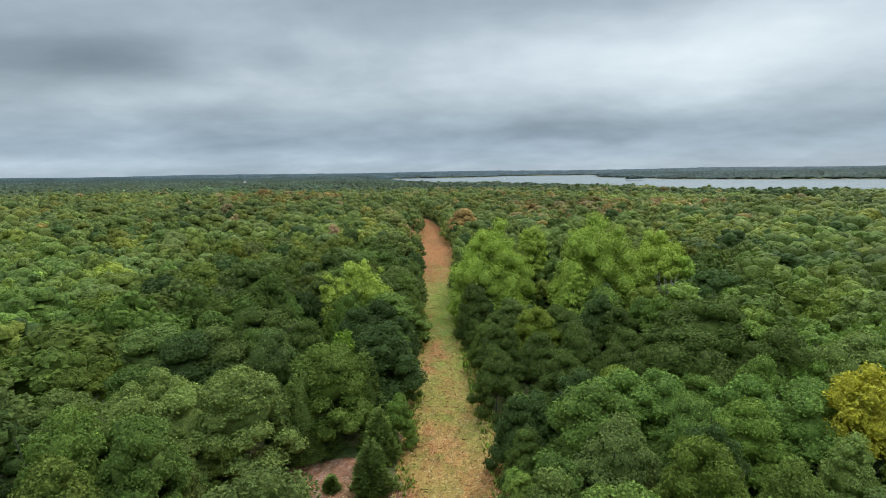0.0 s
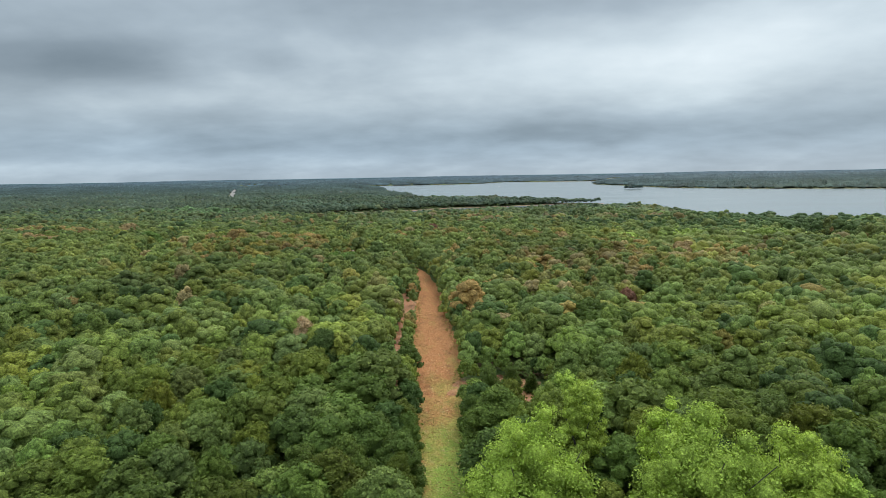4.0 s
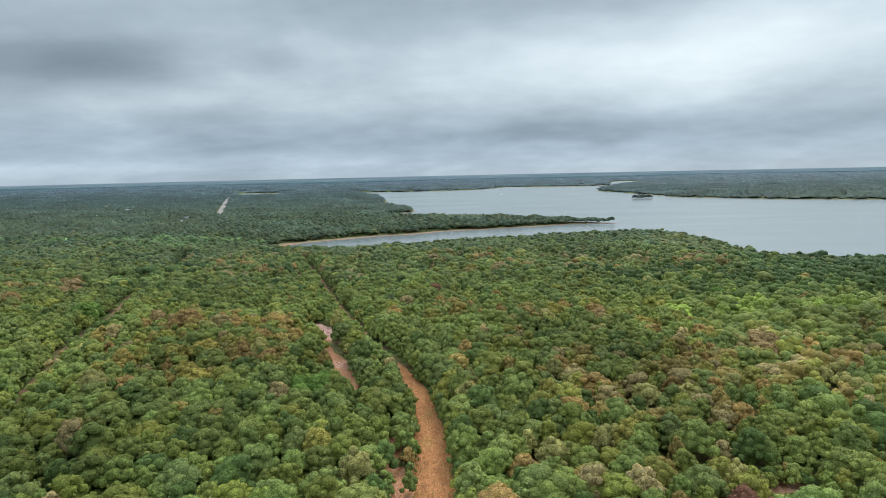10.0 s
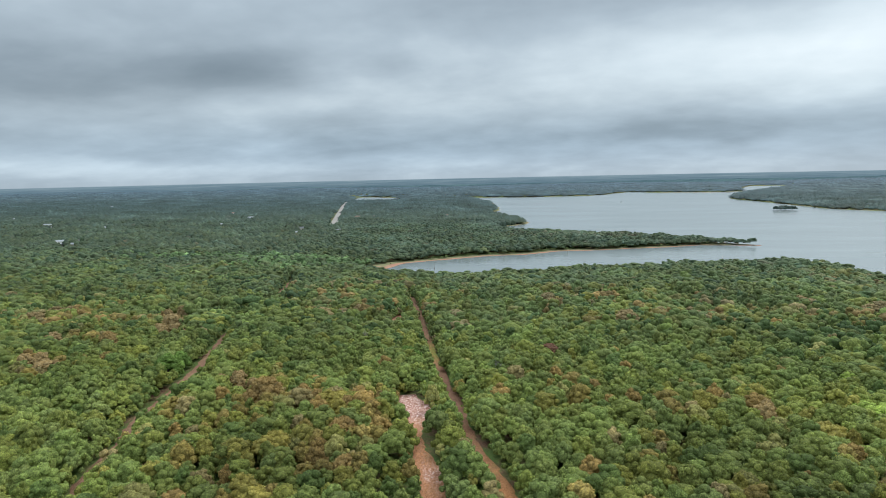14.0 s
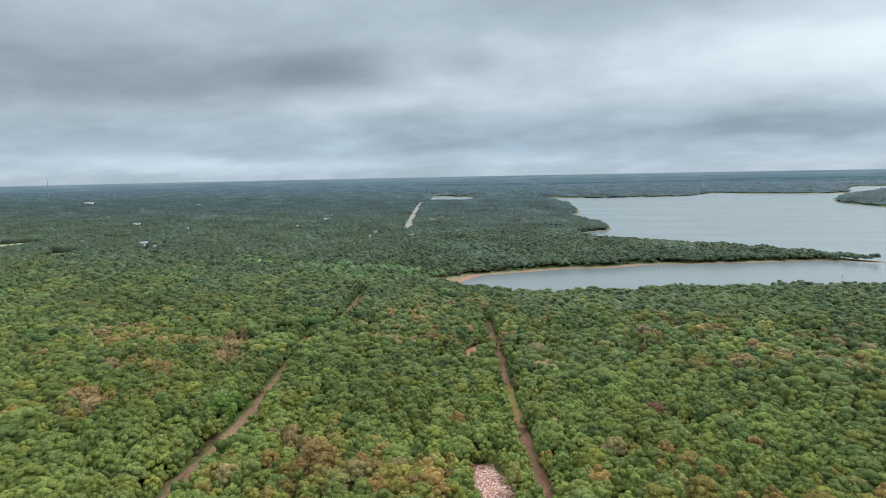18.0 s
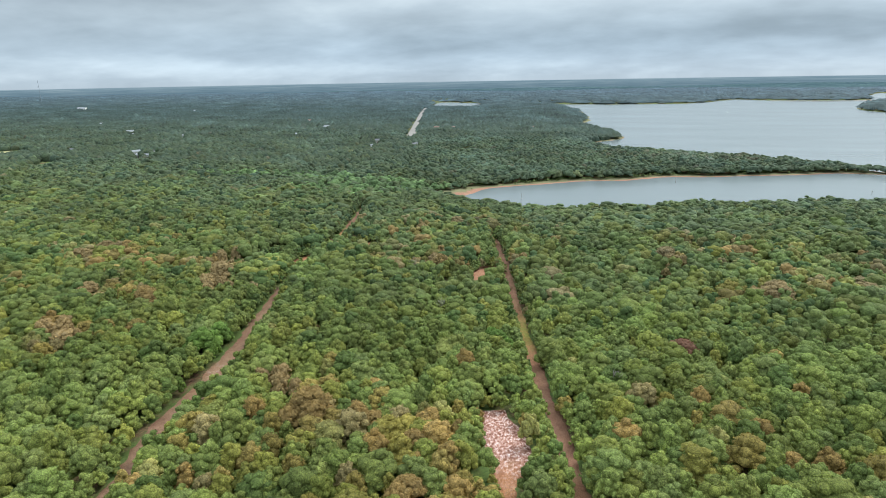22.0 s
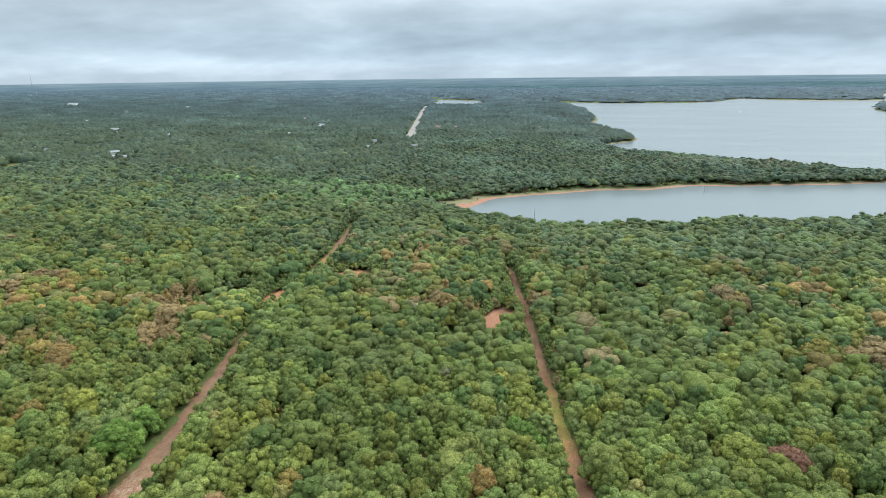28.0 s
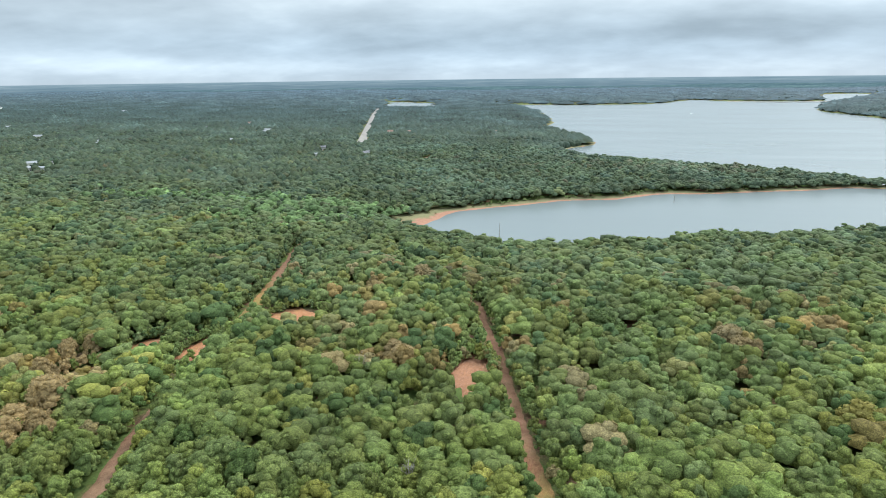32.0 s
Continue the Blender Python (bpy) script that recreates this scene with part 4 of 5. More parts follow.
def tree_thing(name, label, shape, trunk, group, cat="tree"):
    root = new(name)
    tagged(root, label, cat, group)
    crown = new("crown", mesh_of("crown", shape[0], shape[1], LEAF))
    crown.parent = root
    stem = new("trunk", mesh_of("trunk", trunk[0], trunk[1], BARK))
    stem.parent = root
    return root


def stand(src, x, y, r, h, spin, col, first):
    """Set a copy of a unit tree at x, y, with the crown's own colour."""
    m = Matrix.LocRotScale((x, y, float(land(x, y))), Euler((0, 0, spin)), (1, 1, 1))
    if first:
        ob = src
        ob.matrix_basis = m
    else:
        ob = copy_thing(src, m)
    ob.scale = (r / 4.2, r / 4.2, h / 10.0)
    for ch in ob.children:
        ch.color = (*col, 1.0)
    return ob


def plant():
    rng = TREE_RNG
    # near and middle distance
    ax, ay = scatter(rng, -300, 330, -20, 262, 6.8)
    cx_, cy_ = scatter(rng, -300, 330, 266, 540, 6.1)
    ax, ay = np.concatenate([ax, cx_]), np.concatenate([ay, cy_])
    bx, by = scatter(rng, -760, 760, -160, 1262, 7.0)
    one, two = zone(ax, ay) < 2, zone(bx, by) >= 2
    px, py = np.concatenate([ax[one], bx[two]]), np.concatenate([ay[one], by[two]])
    r = np.clip(rng.lognormal(math.log(5.1), 0.25, len(px)), 2.8, 8.5) * np.where(zone(px, py) == 2, 1.06, np.where(py > 264, 0.89, 1.0))
    r = np.where(zone(px, py) == 0, r * 0.94, r)
    keep = (clear_of(px, py) > r * np.where(py < 240, 0.62, 0.5)) & ~open_ground(px, py)
    z = zone(px, py)
    keep &= np.hypot((px - 19) / 10.0, (py - 110) / 9.0) > 1
    for sx, sy, sr, sh, kind in TALL:
        keep &= ~((np.hypot(px - sx, py - sy) < sr * (1.5 if kind == "straw" else 0.75)) & (z < 2))
    for sx, sy, sr, sh in CEDARS:
        keep &= ~(np.hypot(px - sx, py - sy) < sr * 0.9)
    keep &= ~((px > 3) & (px < 24) & (py > 157) & (py < 172))
    keep &= ~((px > 29) & (px < 40) & (py > 38) & (py < 47)) & ~((px > -19) & (px < -4) & (py > 36) & (py < 56))
    px, py, r = px[keep], py[keep], r[keep]
    # trees and tall shrubs right along the open strips
    ex, ey, er = [], [], []
    for line in (MAIN, LEFT, STRIP_A, STRIP_B):
        pts = resample(line, 1.0)
        for side in (-1, 1):
            run = rng.uniform(0, 3)
            while run < len(pts) - 2:
                i = int(run)
                q = float(np.clip(rng.lognormal(math.log(2.7), 0.25), 1.5, 4.2))
                dx, dy = pts[i + 1, 0] - pts[i, 0], pts[i + 1, 1] - pts[i, 1]
                k = math.hypot(dx, dy)
                off = pts[i, 2] + q * rng.uniform(0.52, 1.05) 
                ex.append(pts[i, 0] + side * dy / k * off)
                ey.append(pts[i, 1] - side * dx / k * off)
                er.append(q)
                run += q * rng.uniform(1.1, 1.7)
    for _ in range(220):
        a, b = rng.uniform(8.5, 26), rng.uniform(94, 121)
        if math.hypot((a - 17) / 8.5, (b - 107) / 12) < 1.1 and math.hypot((a - 19) / 10, (b - 112) / 7.5) > 1:
            ex.append(a)
            ey.append(b)
            er.append(rng.uniform(1.2, 2.0))
    rims = [(cx, cy, a, b) for cx, cy, a, b, _ in CLEARINGS if cy < 620]
    for line in (STRIP_A, STRIP_B):
        rims += [(x, y, w - 0.4, w - 0.4) for x, y, w in (line[0], line[-1], line[-2])]
    for cx, cy, a, b in rims:
        q = rng.uniform(0, 1)
        while q < 6.28:
            k = float(rng.uniform(1.4, 2.6))
            ex.append(cx + (a + k * 0.7) * math.cos(q))
            ey.append(cy + (b + k * 0.7) * math.sin(q))
            er.append(k)
            q += 1.5 * k / max(a, b)
    ex, ey, er = np.array(ex), np.array(ey), np.array(er)
    ok = (clear_of(ex, ey) > er * 0.42)
    for sx, sy, sr, sh in CEDARS:
        ok &= np.hypot(ex - sx, ey - sy) > sr + er * 0.5
    ok &= ~((ex > 6) & (ex < 24) & (ey > 157) & (ey < 172))
    ok &= ~((ex > -19) & (ex < -4) & (ey > 38) & (ey < 57)) & ~((ex > 2) & (ex < 6.4) & (ey > 77) & (ey < 95))
    ex, ey, er = ex[ok], ey[ok], er[ok]
    # leafy scrub closing the far end of each opening
    gx_, gy_, gr_ = [], [], []
    ends = [(x, y, w + 0.3, w + 0.3) for x, y, w in (STRIP_B[-1], STRIP_A[-1], MAIN[-1], LEFT[-1])] + [(cx, cy, a, b) for cx, cy, a, b, _ in CLEARINGS if 190 < cy < 620]
    for cx, cy, a, b in ends:
        for ring in (0.0, 2.6):
            q = 0.08 * math.pi
            while q < 0.92 * math.pi:
                k = float(rng.uniform(1.7, 2.6))
                out = ring + k * 0.75 + rng.uniform(-2.0, 1.0)
                gx_.append(cx + (a + out) * math.cos(q))
                gy_.append(cy + (b + out) * math.sin(q))
                gr_.append(k)
                q += 1.25 * k / max(a, b, 3.0)
    ex, ey, er = np.concatenate([ex, gx_]), np.concatenate([ey, gy_]), np.concatenate([er, gr_])
    far_off = np.ones(len(px), bool)
    for a, b, q in zip(ex, ey, er):
        far_off &= np.hypot(px - a, py - b) > q * 0.9
    px, py, r = np.concatenate([px[far_off], ex]), np.concatenate([py[far_off], ey]), np.concatenate([r[far_off], er])
    # young growth in the holes that are left
    hx, hy = scatter(rng, -240, 220, 25, 490, 3.4)
    ok = (zone(hx, hy) < 2) & (clear_of(hx, hy) > 1.8) & ~((hx > 3) & (hx < 24) & (hy > 160) & (hy < 172)) & ~open_ground(hx, hy) & ~((hx > -19) & (hx < -4) & (hy > 36) & (hy < 56)) & ~((hx > 2) & (hx < 6.4) & (hy > 77) & (hy < 95))
    hx, hy = hx[ok], hy[ok]
    sx_ = np.concatenate([px, [q[0] for q in TALL], [q[0] for q in CEDARS]])
    sy_ = np.concatenate([py, [q[1] for q in TALL], [q[1] for q in CEDARS]])
    sr_ = np.concatenate([r, [q[2] for q in TALL], [q[2] for q in CEDARS]])
    fx, fy, fr = [], [], []
    for a, b in zip(hx, hy):
        room = (np.hypot(sx_ - a, sy_ - b) - sr_ * 0.86).min()
        if fx:
            room = min(room, (np.hypot(np.array(fx) - a, np.array(fy) - b) - np.array(fr)).min())
        if room > 0.3:
            fx.append(a)
            fy.append(b)
            fr.append(float(np.clip(room + 1.3, 1.6, 3.0)))
    px, py, r = np.concatenate([px, fx]), np.concatenate([py, fy]), np.concatenate([r, fr])
    edge = np.arange(len(px)) >= far_off.sum()
    z = zone(px, py)
    h = np.clip(7.6 + 0.55 * r + rng.normal(0, 0.8, len(px)) + 0.7 * cluster(px, py, 45, 3) + np.clip((py - 350) / 300, 0, 1) * 1.6 * cluster(px, py, 70, 31), 6, 15)
    h = np.where(edge, np.clip(r * 2.45 + rng.normal(0, 0.6, len(px)), 3, 10), h)
    h = np.where(shore_distance(px, py) < 40, h * 0.85, h)
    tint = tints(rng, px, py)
    spin = rng.uniform(0, 2 * math.pi, len(px))

    sources = []
    for i in range(7):
        g = np.random.RandomState(300 + i)
        shape = oak_shape(40 + i, 4.2, 10.0, 9500, 0.18, 44, ICO1, 0.84, 0.16, 0.69, False)
        sources.append(tree_thing("oak_tree", "rounded green oak in closed woodland beside the track", shape, trunk_shape(g, 4.2, 10.0, 3.0, 4, 0.2), "oaks along the track"))
    ids = np.where(z == 0)[0]
    order = ids[np.argsort(np.abs(px[ids]) + 0.42 * np.abs(py[ids] - 62))]
    things, rest = order[:290], order[290:]
    for i in range(3):
        g = np.random.RandomState(330 + i)
        shape = oak_shape(50 + i, 4.2, 10.0, 6000, 0.22, 38, ICO1, 0.84, 0.02, 0.69, False)
        sources.append(tree_thing("young_oak", "low bushy green oak with leaves to the ground", shape, trunk_shape(g, 4.2, 10.0, 1.0, 4, 0.16), "young oaks at the track edge"))
    for i in range(4):
        g = np.random.RandomState(360 + i)
        shape = oak_shape(70 + i, 4.2, 10.0, 4800, 0.25, 40, ICO1, 0.86, 0.16, 0.69, False)
        sources.append(tree_thing("oak_tree", "rounded green oak deeper inside the closed woodland", shape, trunk_shape(g, 4.2, 10.0, 3.0, 4, 0.2), "oaks in the wood"))
    used = set()
    for n, i in enumerate(things):
        k = 7 + n % 3 if edge[i] else (n % 7 if math.hypot(px[i], py[i] - 40) < 52 else 10 + n % 4)
        ob = stand(sources[k], px[i], py[i], r[i], h[i], spin[i], tint[i], k not in used)
        used.add(k)
    # single trees out in the wood whose colour sets them apart
    marked = accent_of(px, py)
    lone = (marked >= 0) & (z > 0) & (z < 3) & ~edge
    models = {}
    for n, i in enumerate(np.where(lone)[0]):
        kind = ACCENTS[marked[i]][2]
        if (kind, n % 3) not in models:
            g = np.random.RandomState(390 + n)
            shape = oak_shape(90 + n, 4.2, 10.0, 900, 0.40, 30, HALF1, 0.97, 0.18, 0.74, False)
            models[kind, n % 3] = tree_thing("oak_tree", ACCENT_WORDS[kind], shape, trunk_shape(g, 4.2, 10.0, 2.2, 4, 0.2), "lone coloured oaks")
            stand(models[kind, n % 3], px[i], py[i], r[i], h[i], spin[i], tint[i], True)
        else:
            stand(models[kind, n % 3], px[i], py[i], r[i], h[i], spin[i], tint[i], False)
    edge_or_lone = edge | lone
    fine = unit_oaks(5, 60, 800, 0.40, 30, HALF1, 0.94, 0.18, 0.71)
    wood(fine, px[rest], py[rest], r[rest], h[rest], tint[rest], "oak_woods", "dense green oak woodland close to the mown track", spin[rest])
    mid = unit_oaks(8, 80, 160, 0.50, 20, HALF1, 1.06, 0.14, 0.81)
    low = unit_oaks(6, 140, 100, 0.72, 8, HALF1, 1.0, 0.02, 1.05)
    ids = np.where(edge & (z > 0) & (z < 3))[0]
    wood(low, px[ids], py[ids], r[ids], h[ids], tint[ids], "thicket", "green shrubs and low trees along the cleared tracks", spin[ids], LEAF_MID)
    ids = np.where((z == 1) & ~edge_or_lone)[0]
    wood(mid, px[ids], py[ids], r[ids], h[ids], tint[ids], "oak_woods", "rounded oak crowns, green with patches turned brown", spin[ids], LEAF_MID)
    gap = np.hypot(np.clip(np.abs(px + 0.18 * py - 12) - 56 - 0.31 * np.clip(py, 0, 490), 0, None), np.clip(py - 490, 0, None) + np.clip(-15 - py, 0, 1) * 200)
    out = unit_oaks(8, 100, 22, 0.85, 6, HALF1, 1.06, 0.10, 1.08)
    ids = np.where((z == 2) & ~edge_or_lone & (gap < 165))[0]
    wood(out, px[ids], py[ids], r[ids], h[ids], tint[ids], "oak_woods", "closed canopy of green oak woods on low hills", spin[ids], LEAF_MID)
    out = unit_oaks(8, 120, 6, 1.1, 3, HALF1, 1.06, 0.05, 1.08)
    ids = np.where((z == 2) & ~edge_or_lone & (gap >= 165))[0]
    wood(out, px[ids], py[ids], r[ids] * 1.2, h[ids], tint[ids], "oak_woods", "green oak woods towards the lake shore and the spit", spin[ids], LEAF_FAR)

    # farther woods
    ax, ay = scatter(rng, -1900, 1350, -160, 1400, 8.4)
    bx, by = scatter(rng, -3300, 2200, 1380, 2520, 13.0)
    cx_, cy_ = scatter(rng, -5600, 3800, 2500, 4700, 24.0)
    one, two, three = zone(ax, ay) == 3, zone(bx, by) == 3, zone(cx_, cy_) == 3
    px, py = np.concatenate([ax[one], bx[two], cx_[three]]), np.concatenate([ay[one], by[two], cy_[three]])
    keep = (clear_of(px, py) > 2) & ~open_ground(px, py)
    px, py = px[keep], py[keep]
    r = np.clip(rng.lognormal(math.log(5.4), 0.26, len(px)), 3, 10) * np.where(py < 1385, 1.0, np.where(py < 2500, 1.65, 3.2))
    h = np.clip(9.5 + rng.normal(0, 1.0, len(px)) + 1.5 * cluster(px, py, 120, 8), 6, 15)
    dome = []
    for i in range(6):
        g = np.random.RandomState(500 + i)
        v, f = ICO1
        up = v[:, 2] > -0.5
        f = f[up[f].all(1)]
        w = v * (1 + g.normal(0, 0.14, (len(v), 1)))
        w[:, 2] = np.where(v[:, 2] < 0, 0.0, np.clip((w[:, 2] + 0.45) / 1.45, 0, 1.1))
        dome.append((w, f))
    # colour dimmed by a fifth for the self-shade these simple crowns lack
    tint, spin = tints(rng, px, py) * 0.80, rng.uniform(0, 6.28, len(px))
    caps = []
    for i in range(6):
        g = np.random.RandomState(520 + i)
        a = np.arange(6) * math.pi / 3 + g.uniform(-0.3, 0.3, 6)
        q = g.uniform(0.8, 1.1, 6)
        v = np.concatenate([np.stack([q * np.cos(a), q * np.sin(a), g.uniform(0.10, 0.45, 6)], 1), [(g.uniform(-0.2, 0.2), g.uniform(-0.2, 0.2), 1.0)]])
        caps.append((v, np.array([(k, (k + 1) % 6, 6) for k in range(6)])))
    o = py >= 1385
    wood(caps, px[o], py[o], r[o], h[o], tint[o], "far_woods", "green woods tinted with bluish haze, stretching away to the horizon", spin[o], LEAF_FAR)
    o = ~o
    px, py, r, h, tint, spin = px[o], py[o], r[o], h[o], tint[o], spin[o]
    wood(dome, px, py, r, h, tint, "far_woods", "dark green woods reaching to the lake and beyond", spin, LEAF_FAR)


plant()


def shore_bushes():
    """Willow scrub and reeds between the woods and the beach."""
    rng = np.random.RandomState(61)
    px, py = rng.uniform(-240, 320, 9000), rng.uniform(760, 1060, 9000)
    d = shore_distance(px, py)
    ok = (d > 4.5) & (d < 15) & (rng.rand(9000) < 0.42 + 0.35 * cluster(px, py, 60, 12)) & ~((np.hypot((px + 200) / 30, (py - 806) / 26) < 1) & (d < 15))
    px, py = px[ok], py[ok]
    r = rng.uniform(0.9, 2.3, len(px))
    col = np.array([0.13, 0.165, 0.06]) * np.exp(rng.normal(0, 0.25, (len(px), 1)))
    wood(unit_oaks(4, 160, 14, 1.6, 4, HALF1, 1.0, 0.02), px, py, r, r * rng.uniform(1.2, 2.0, len(px)), col, "shore_scrub", "low pale green scrub and reeds along the beach", rng.uniform(0, 6.28, len(px)), LEAF_FAR)


shore_bushes()


def island_trees():
    rng = np.random.RandomState(67)
    ix, iy, ia, ib = ISLAND
    a, k = rng.uniform(0, 6.28, 60), np.sqrt(rng.uniform(0, 0.62, 60))
    px, py = ix + ia * k * np.cos(a), iy + ib * k * np.sin(a)
    r = rng.uniform(3.0, 5.0, 60)
    wood(unit_oaks(5, 170, 14, 1.8, 5, HALF1, 1.0, 0.03), px, py, r, rng.uniform(7, 11, 60), tints(rng, px, py), "island_woods", "dark green trees crowding a small lake island", rng.uniform(0, 6.28, 60), LEAF_FAR)


island_trees()


def special(kind, x, y, r, h, n):
    g = np.random.RandomState(700 + n)
    looks = {"tall": ((0.335, 0.435, 0.072), "tall light green tree with an open, airy crown above the oaks"), "bright": ((0.17, 0.26, 0.03), "small bright yellow-green tree among darker oaks"),
             "yellow": ((0.44, 0.40, 0.045), "small tree with bright yellow autumn leaves"), "straw": ((0.50, 0.36, 0.20), "half-dead tree with a pale straw-coloured top"), "dark": ((0.085, 0.130, 0.036), "large dark green oak beside a bare opening")}
    col, words = looks[kind]
    rng = np.random.RandomState(720 + n)
    base = h * (0.08 if kind == "tall" else 0.2)
    lob = lobes_of(rng, 120 if kind == "tall" else 26, r, h, base, 0.72 if kind == "tall" else 0.8)
    if kind == "tall":
        lob[0, 3] *= 0.55
        lob[1:, 3] *= rng.uniform(0.50, 0.85, len(lob) - 1)
        lob[1:, 2] += rng.uniform(-0.45, 0.05, len(lob) - 1) * (h - base)
        lob[:, 2] = np.maximum(lob[:, 2], base + lob[:, 3] * 0.3)
        lob[:, 2] = np.minimum(lob[:, 2], h - lob[:, 3])
    big = int(2400 * (r / 5) ** 2)
    shape = joined([leaf_clumps(rng, lob, int(big * 2.8), 0.27, -0.35, False, 0.75, 1.34), core_of(rng, lob, ICO1, 0.78)])
    root = tree_thing("tree", words, shape, trunk_shape(g, r, h, base, 6 if kind == "tall" else 4, 0.32 if kind == "tall" else 0.2), "")
    root.location = (x, y, float(land(x, y)))
    for ch in root.children:
        ch.color = (*(c * v for c, v in zip(col, np.exp(rng.normal(0, 0.10) + rng.normal(0, 0.025, 3)))), 1)
    return root


for i, (sx, sy, sr, sh, kind) in enumerate(TALL):
    special(kind, sx, sy, sr, sh, i)

for i, (sx, sy, sr, sh) in enumerate(CEDARS):
    g = np.random.RandomState(800 + i)
    root = tree_thing("cedar_tree", "dense dark green cone-shaped cedar beside the track", cedar_shape(820 + i, sr, sh, 2200, 0.42), tube(g, (0, 0, -0.3), (0, 0, sh * 0.8), 0.14, 0.03), "cedars beside the track")
    root.location = (sx, sy, float(land(sx, sy)))
    for ch in root.children:
        k = g.uniform(0.85, 1.25)
        ch.color = (0.108 * k, 0.150 * k, 0.030 * k, 1)


# ---- land beyond: canopy of distant woods ----
def canopy_height(a, b):
    rng = np.random.RandomState(77)
    top = land(a, b) + 9.5 + rng.uniform(-2.5, 3.0, a.shape)
    bad = open_ground(a, b) | (zone(a, b) != 4) | (b < -20)
    return np.where(bad, land(a, b) - 3.0, top)


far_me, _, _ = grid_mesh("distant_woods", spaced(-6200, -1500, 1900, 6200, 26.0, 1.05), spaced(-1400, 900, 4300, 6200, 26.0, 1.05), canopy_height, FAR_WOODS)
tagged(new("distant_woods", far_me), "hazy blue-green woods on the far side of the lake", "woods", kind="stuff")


# ---- grass tufts and brush along the mown track ----
def tufts():
    rng = np.random.RandomState(91)
    pts = resample(MAIN, 0.5)
    pts = pts[(pts[:, 1] > 25) & (pts[:, 1] < 270)]
    d = np.gradient(pts[:, :2], axis=0)
    d /= np.linalg.norm(d, axis=1)[:, None] + 1e-9
    n = 5200
    i = rng.randint(0, len(pts), n)
    side = rng.choice((-1, 1), n)
    off = pts[i, 2] * np.where(rng.rand(n) < 0.60, 1.02 + rng.normal(0.04, 0.20, n), rng.uniform(0, 1, n))
    lush = (np.abs(pts[i, 1] - 86) < 9) & (rng.rand(n) < 0.65)
    side = np.where(lush, 1, side)
    off = np.where(lush, pts[i, 2] * rng.uniform(0.85, 2.0, n), off)
    x, y = pts[i, 0] + side * d[i, 1] * off, pts[i, 1] - side * d[i, 0] * off
    z = land(x, y) + 0.08
    inner = off < pts[i, 2] * 0.8
    size = np.where(inner, rng.uniform(0.12, 0.3, n), rng.uniform(0.2, 0.6, n)) * np.where((y > 160) & ~inner, 0.7, 1.0) * np.where(lush, 1.5, 1.0)
    green = np.where(inner, 0.35 + 0.5 * np.exp(-((y - 130) / 34) ** 2), np.where(y > 160, 0.45, 0.8)) > rng.rand(n)
    col = np.where(green[:, None], (0.20, 0.27, 0.045), (0.42, 0.31, 0.13)) * np.exp(rng.normal(0, 0.25, (n, 1)))
    vs, fs, cs, o = [], [], [], 0
    blades = 5
    for b in range(blades):
        a = rng.uniform(0, 2 * math.pi, n)
        lean = rng.uniform(0.3, 0.9, n) * size
        tip = np.stack([x + np.cos(a) * lean, y + np.sin(a) * lean, z + size * rng.uniform(0.5, 1.1, n)], 1)
        w = size * 0.28
        p0 = np.stack([x - np.sin(a) * w, y + np.cos(a) * w, z - 0.1], 1)
        p1 = np.stack([x + np.sin(a) * w, y - np.cos(a) * w, z - 0.1], 1)
        vs.append(np.stack([p0, p1, tip], 1).reshape(-1, 3))
        fs.append(np.arange(n * 3).reshape(-1, 3) + o)
        cs.append(np.repeat(col, 3, axis=0))
        o += n * 3
    me = mesh_of("grass_tufts", np.concatenate(vs), np.concatenate(fs), LEAF_STUFF, tint=np.concatenate(cs))
    tagged(new("grass_tufts", me), "tufts of green and straw-coloured grass along the mown track", "grass", kind="stuff")


tufts()


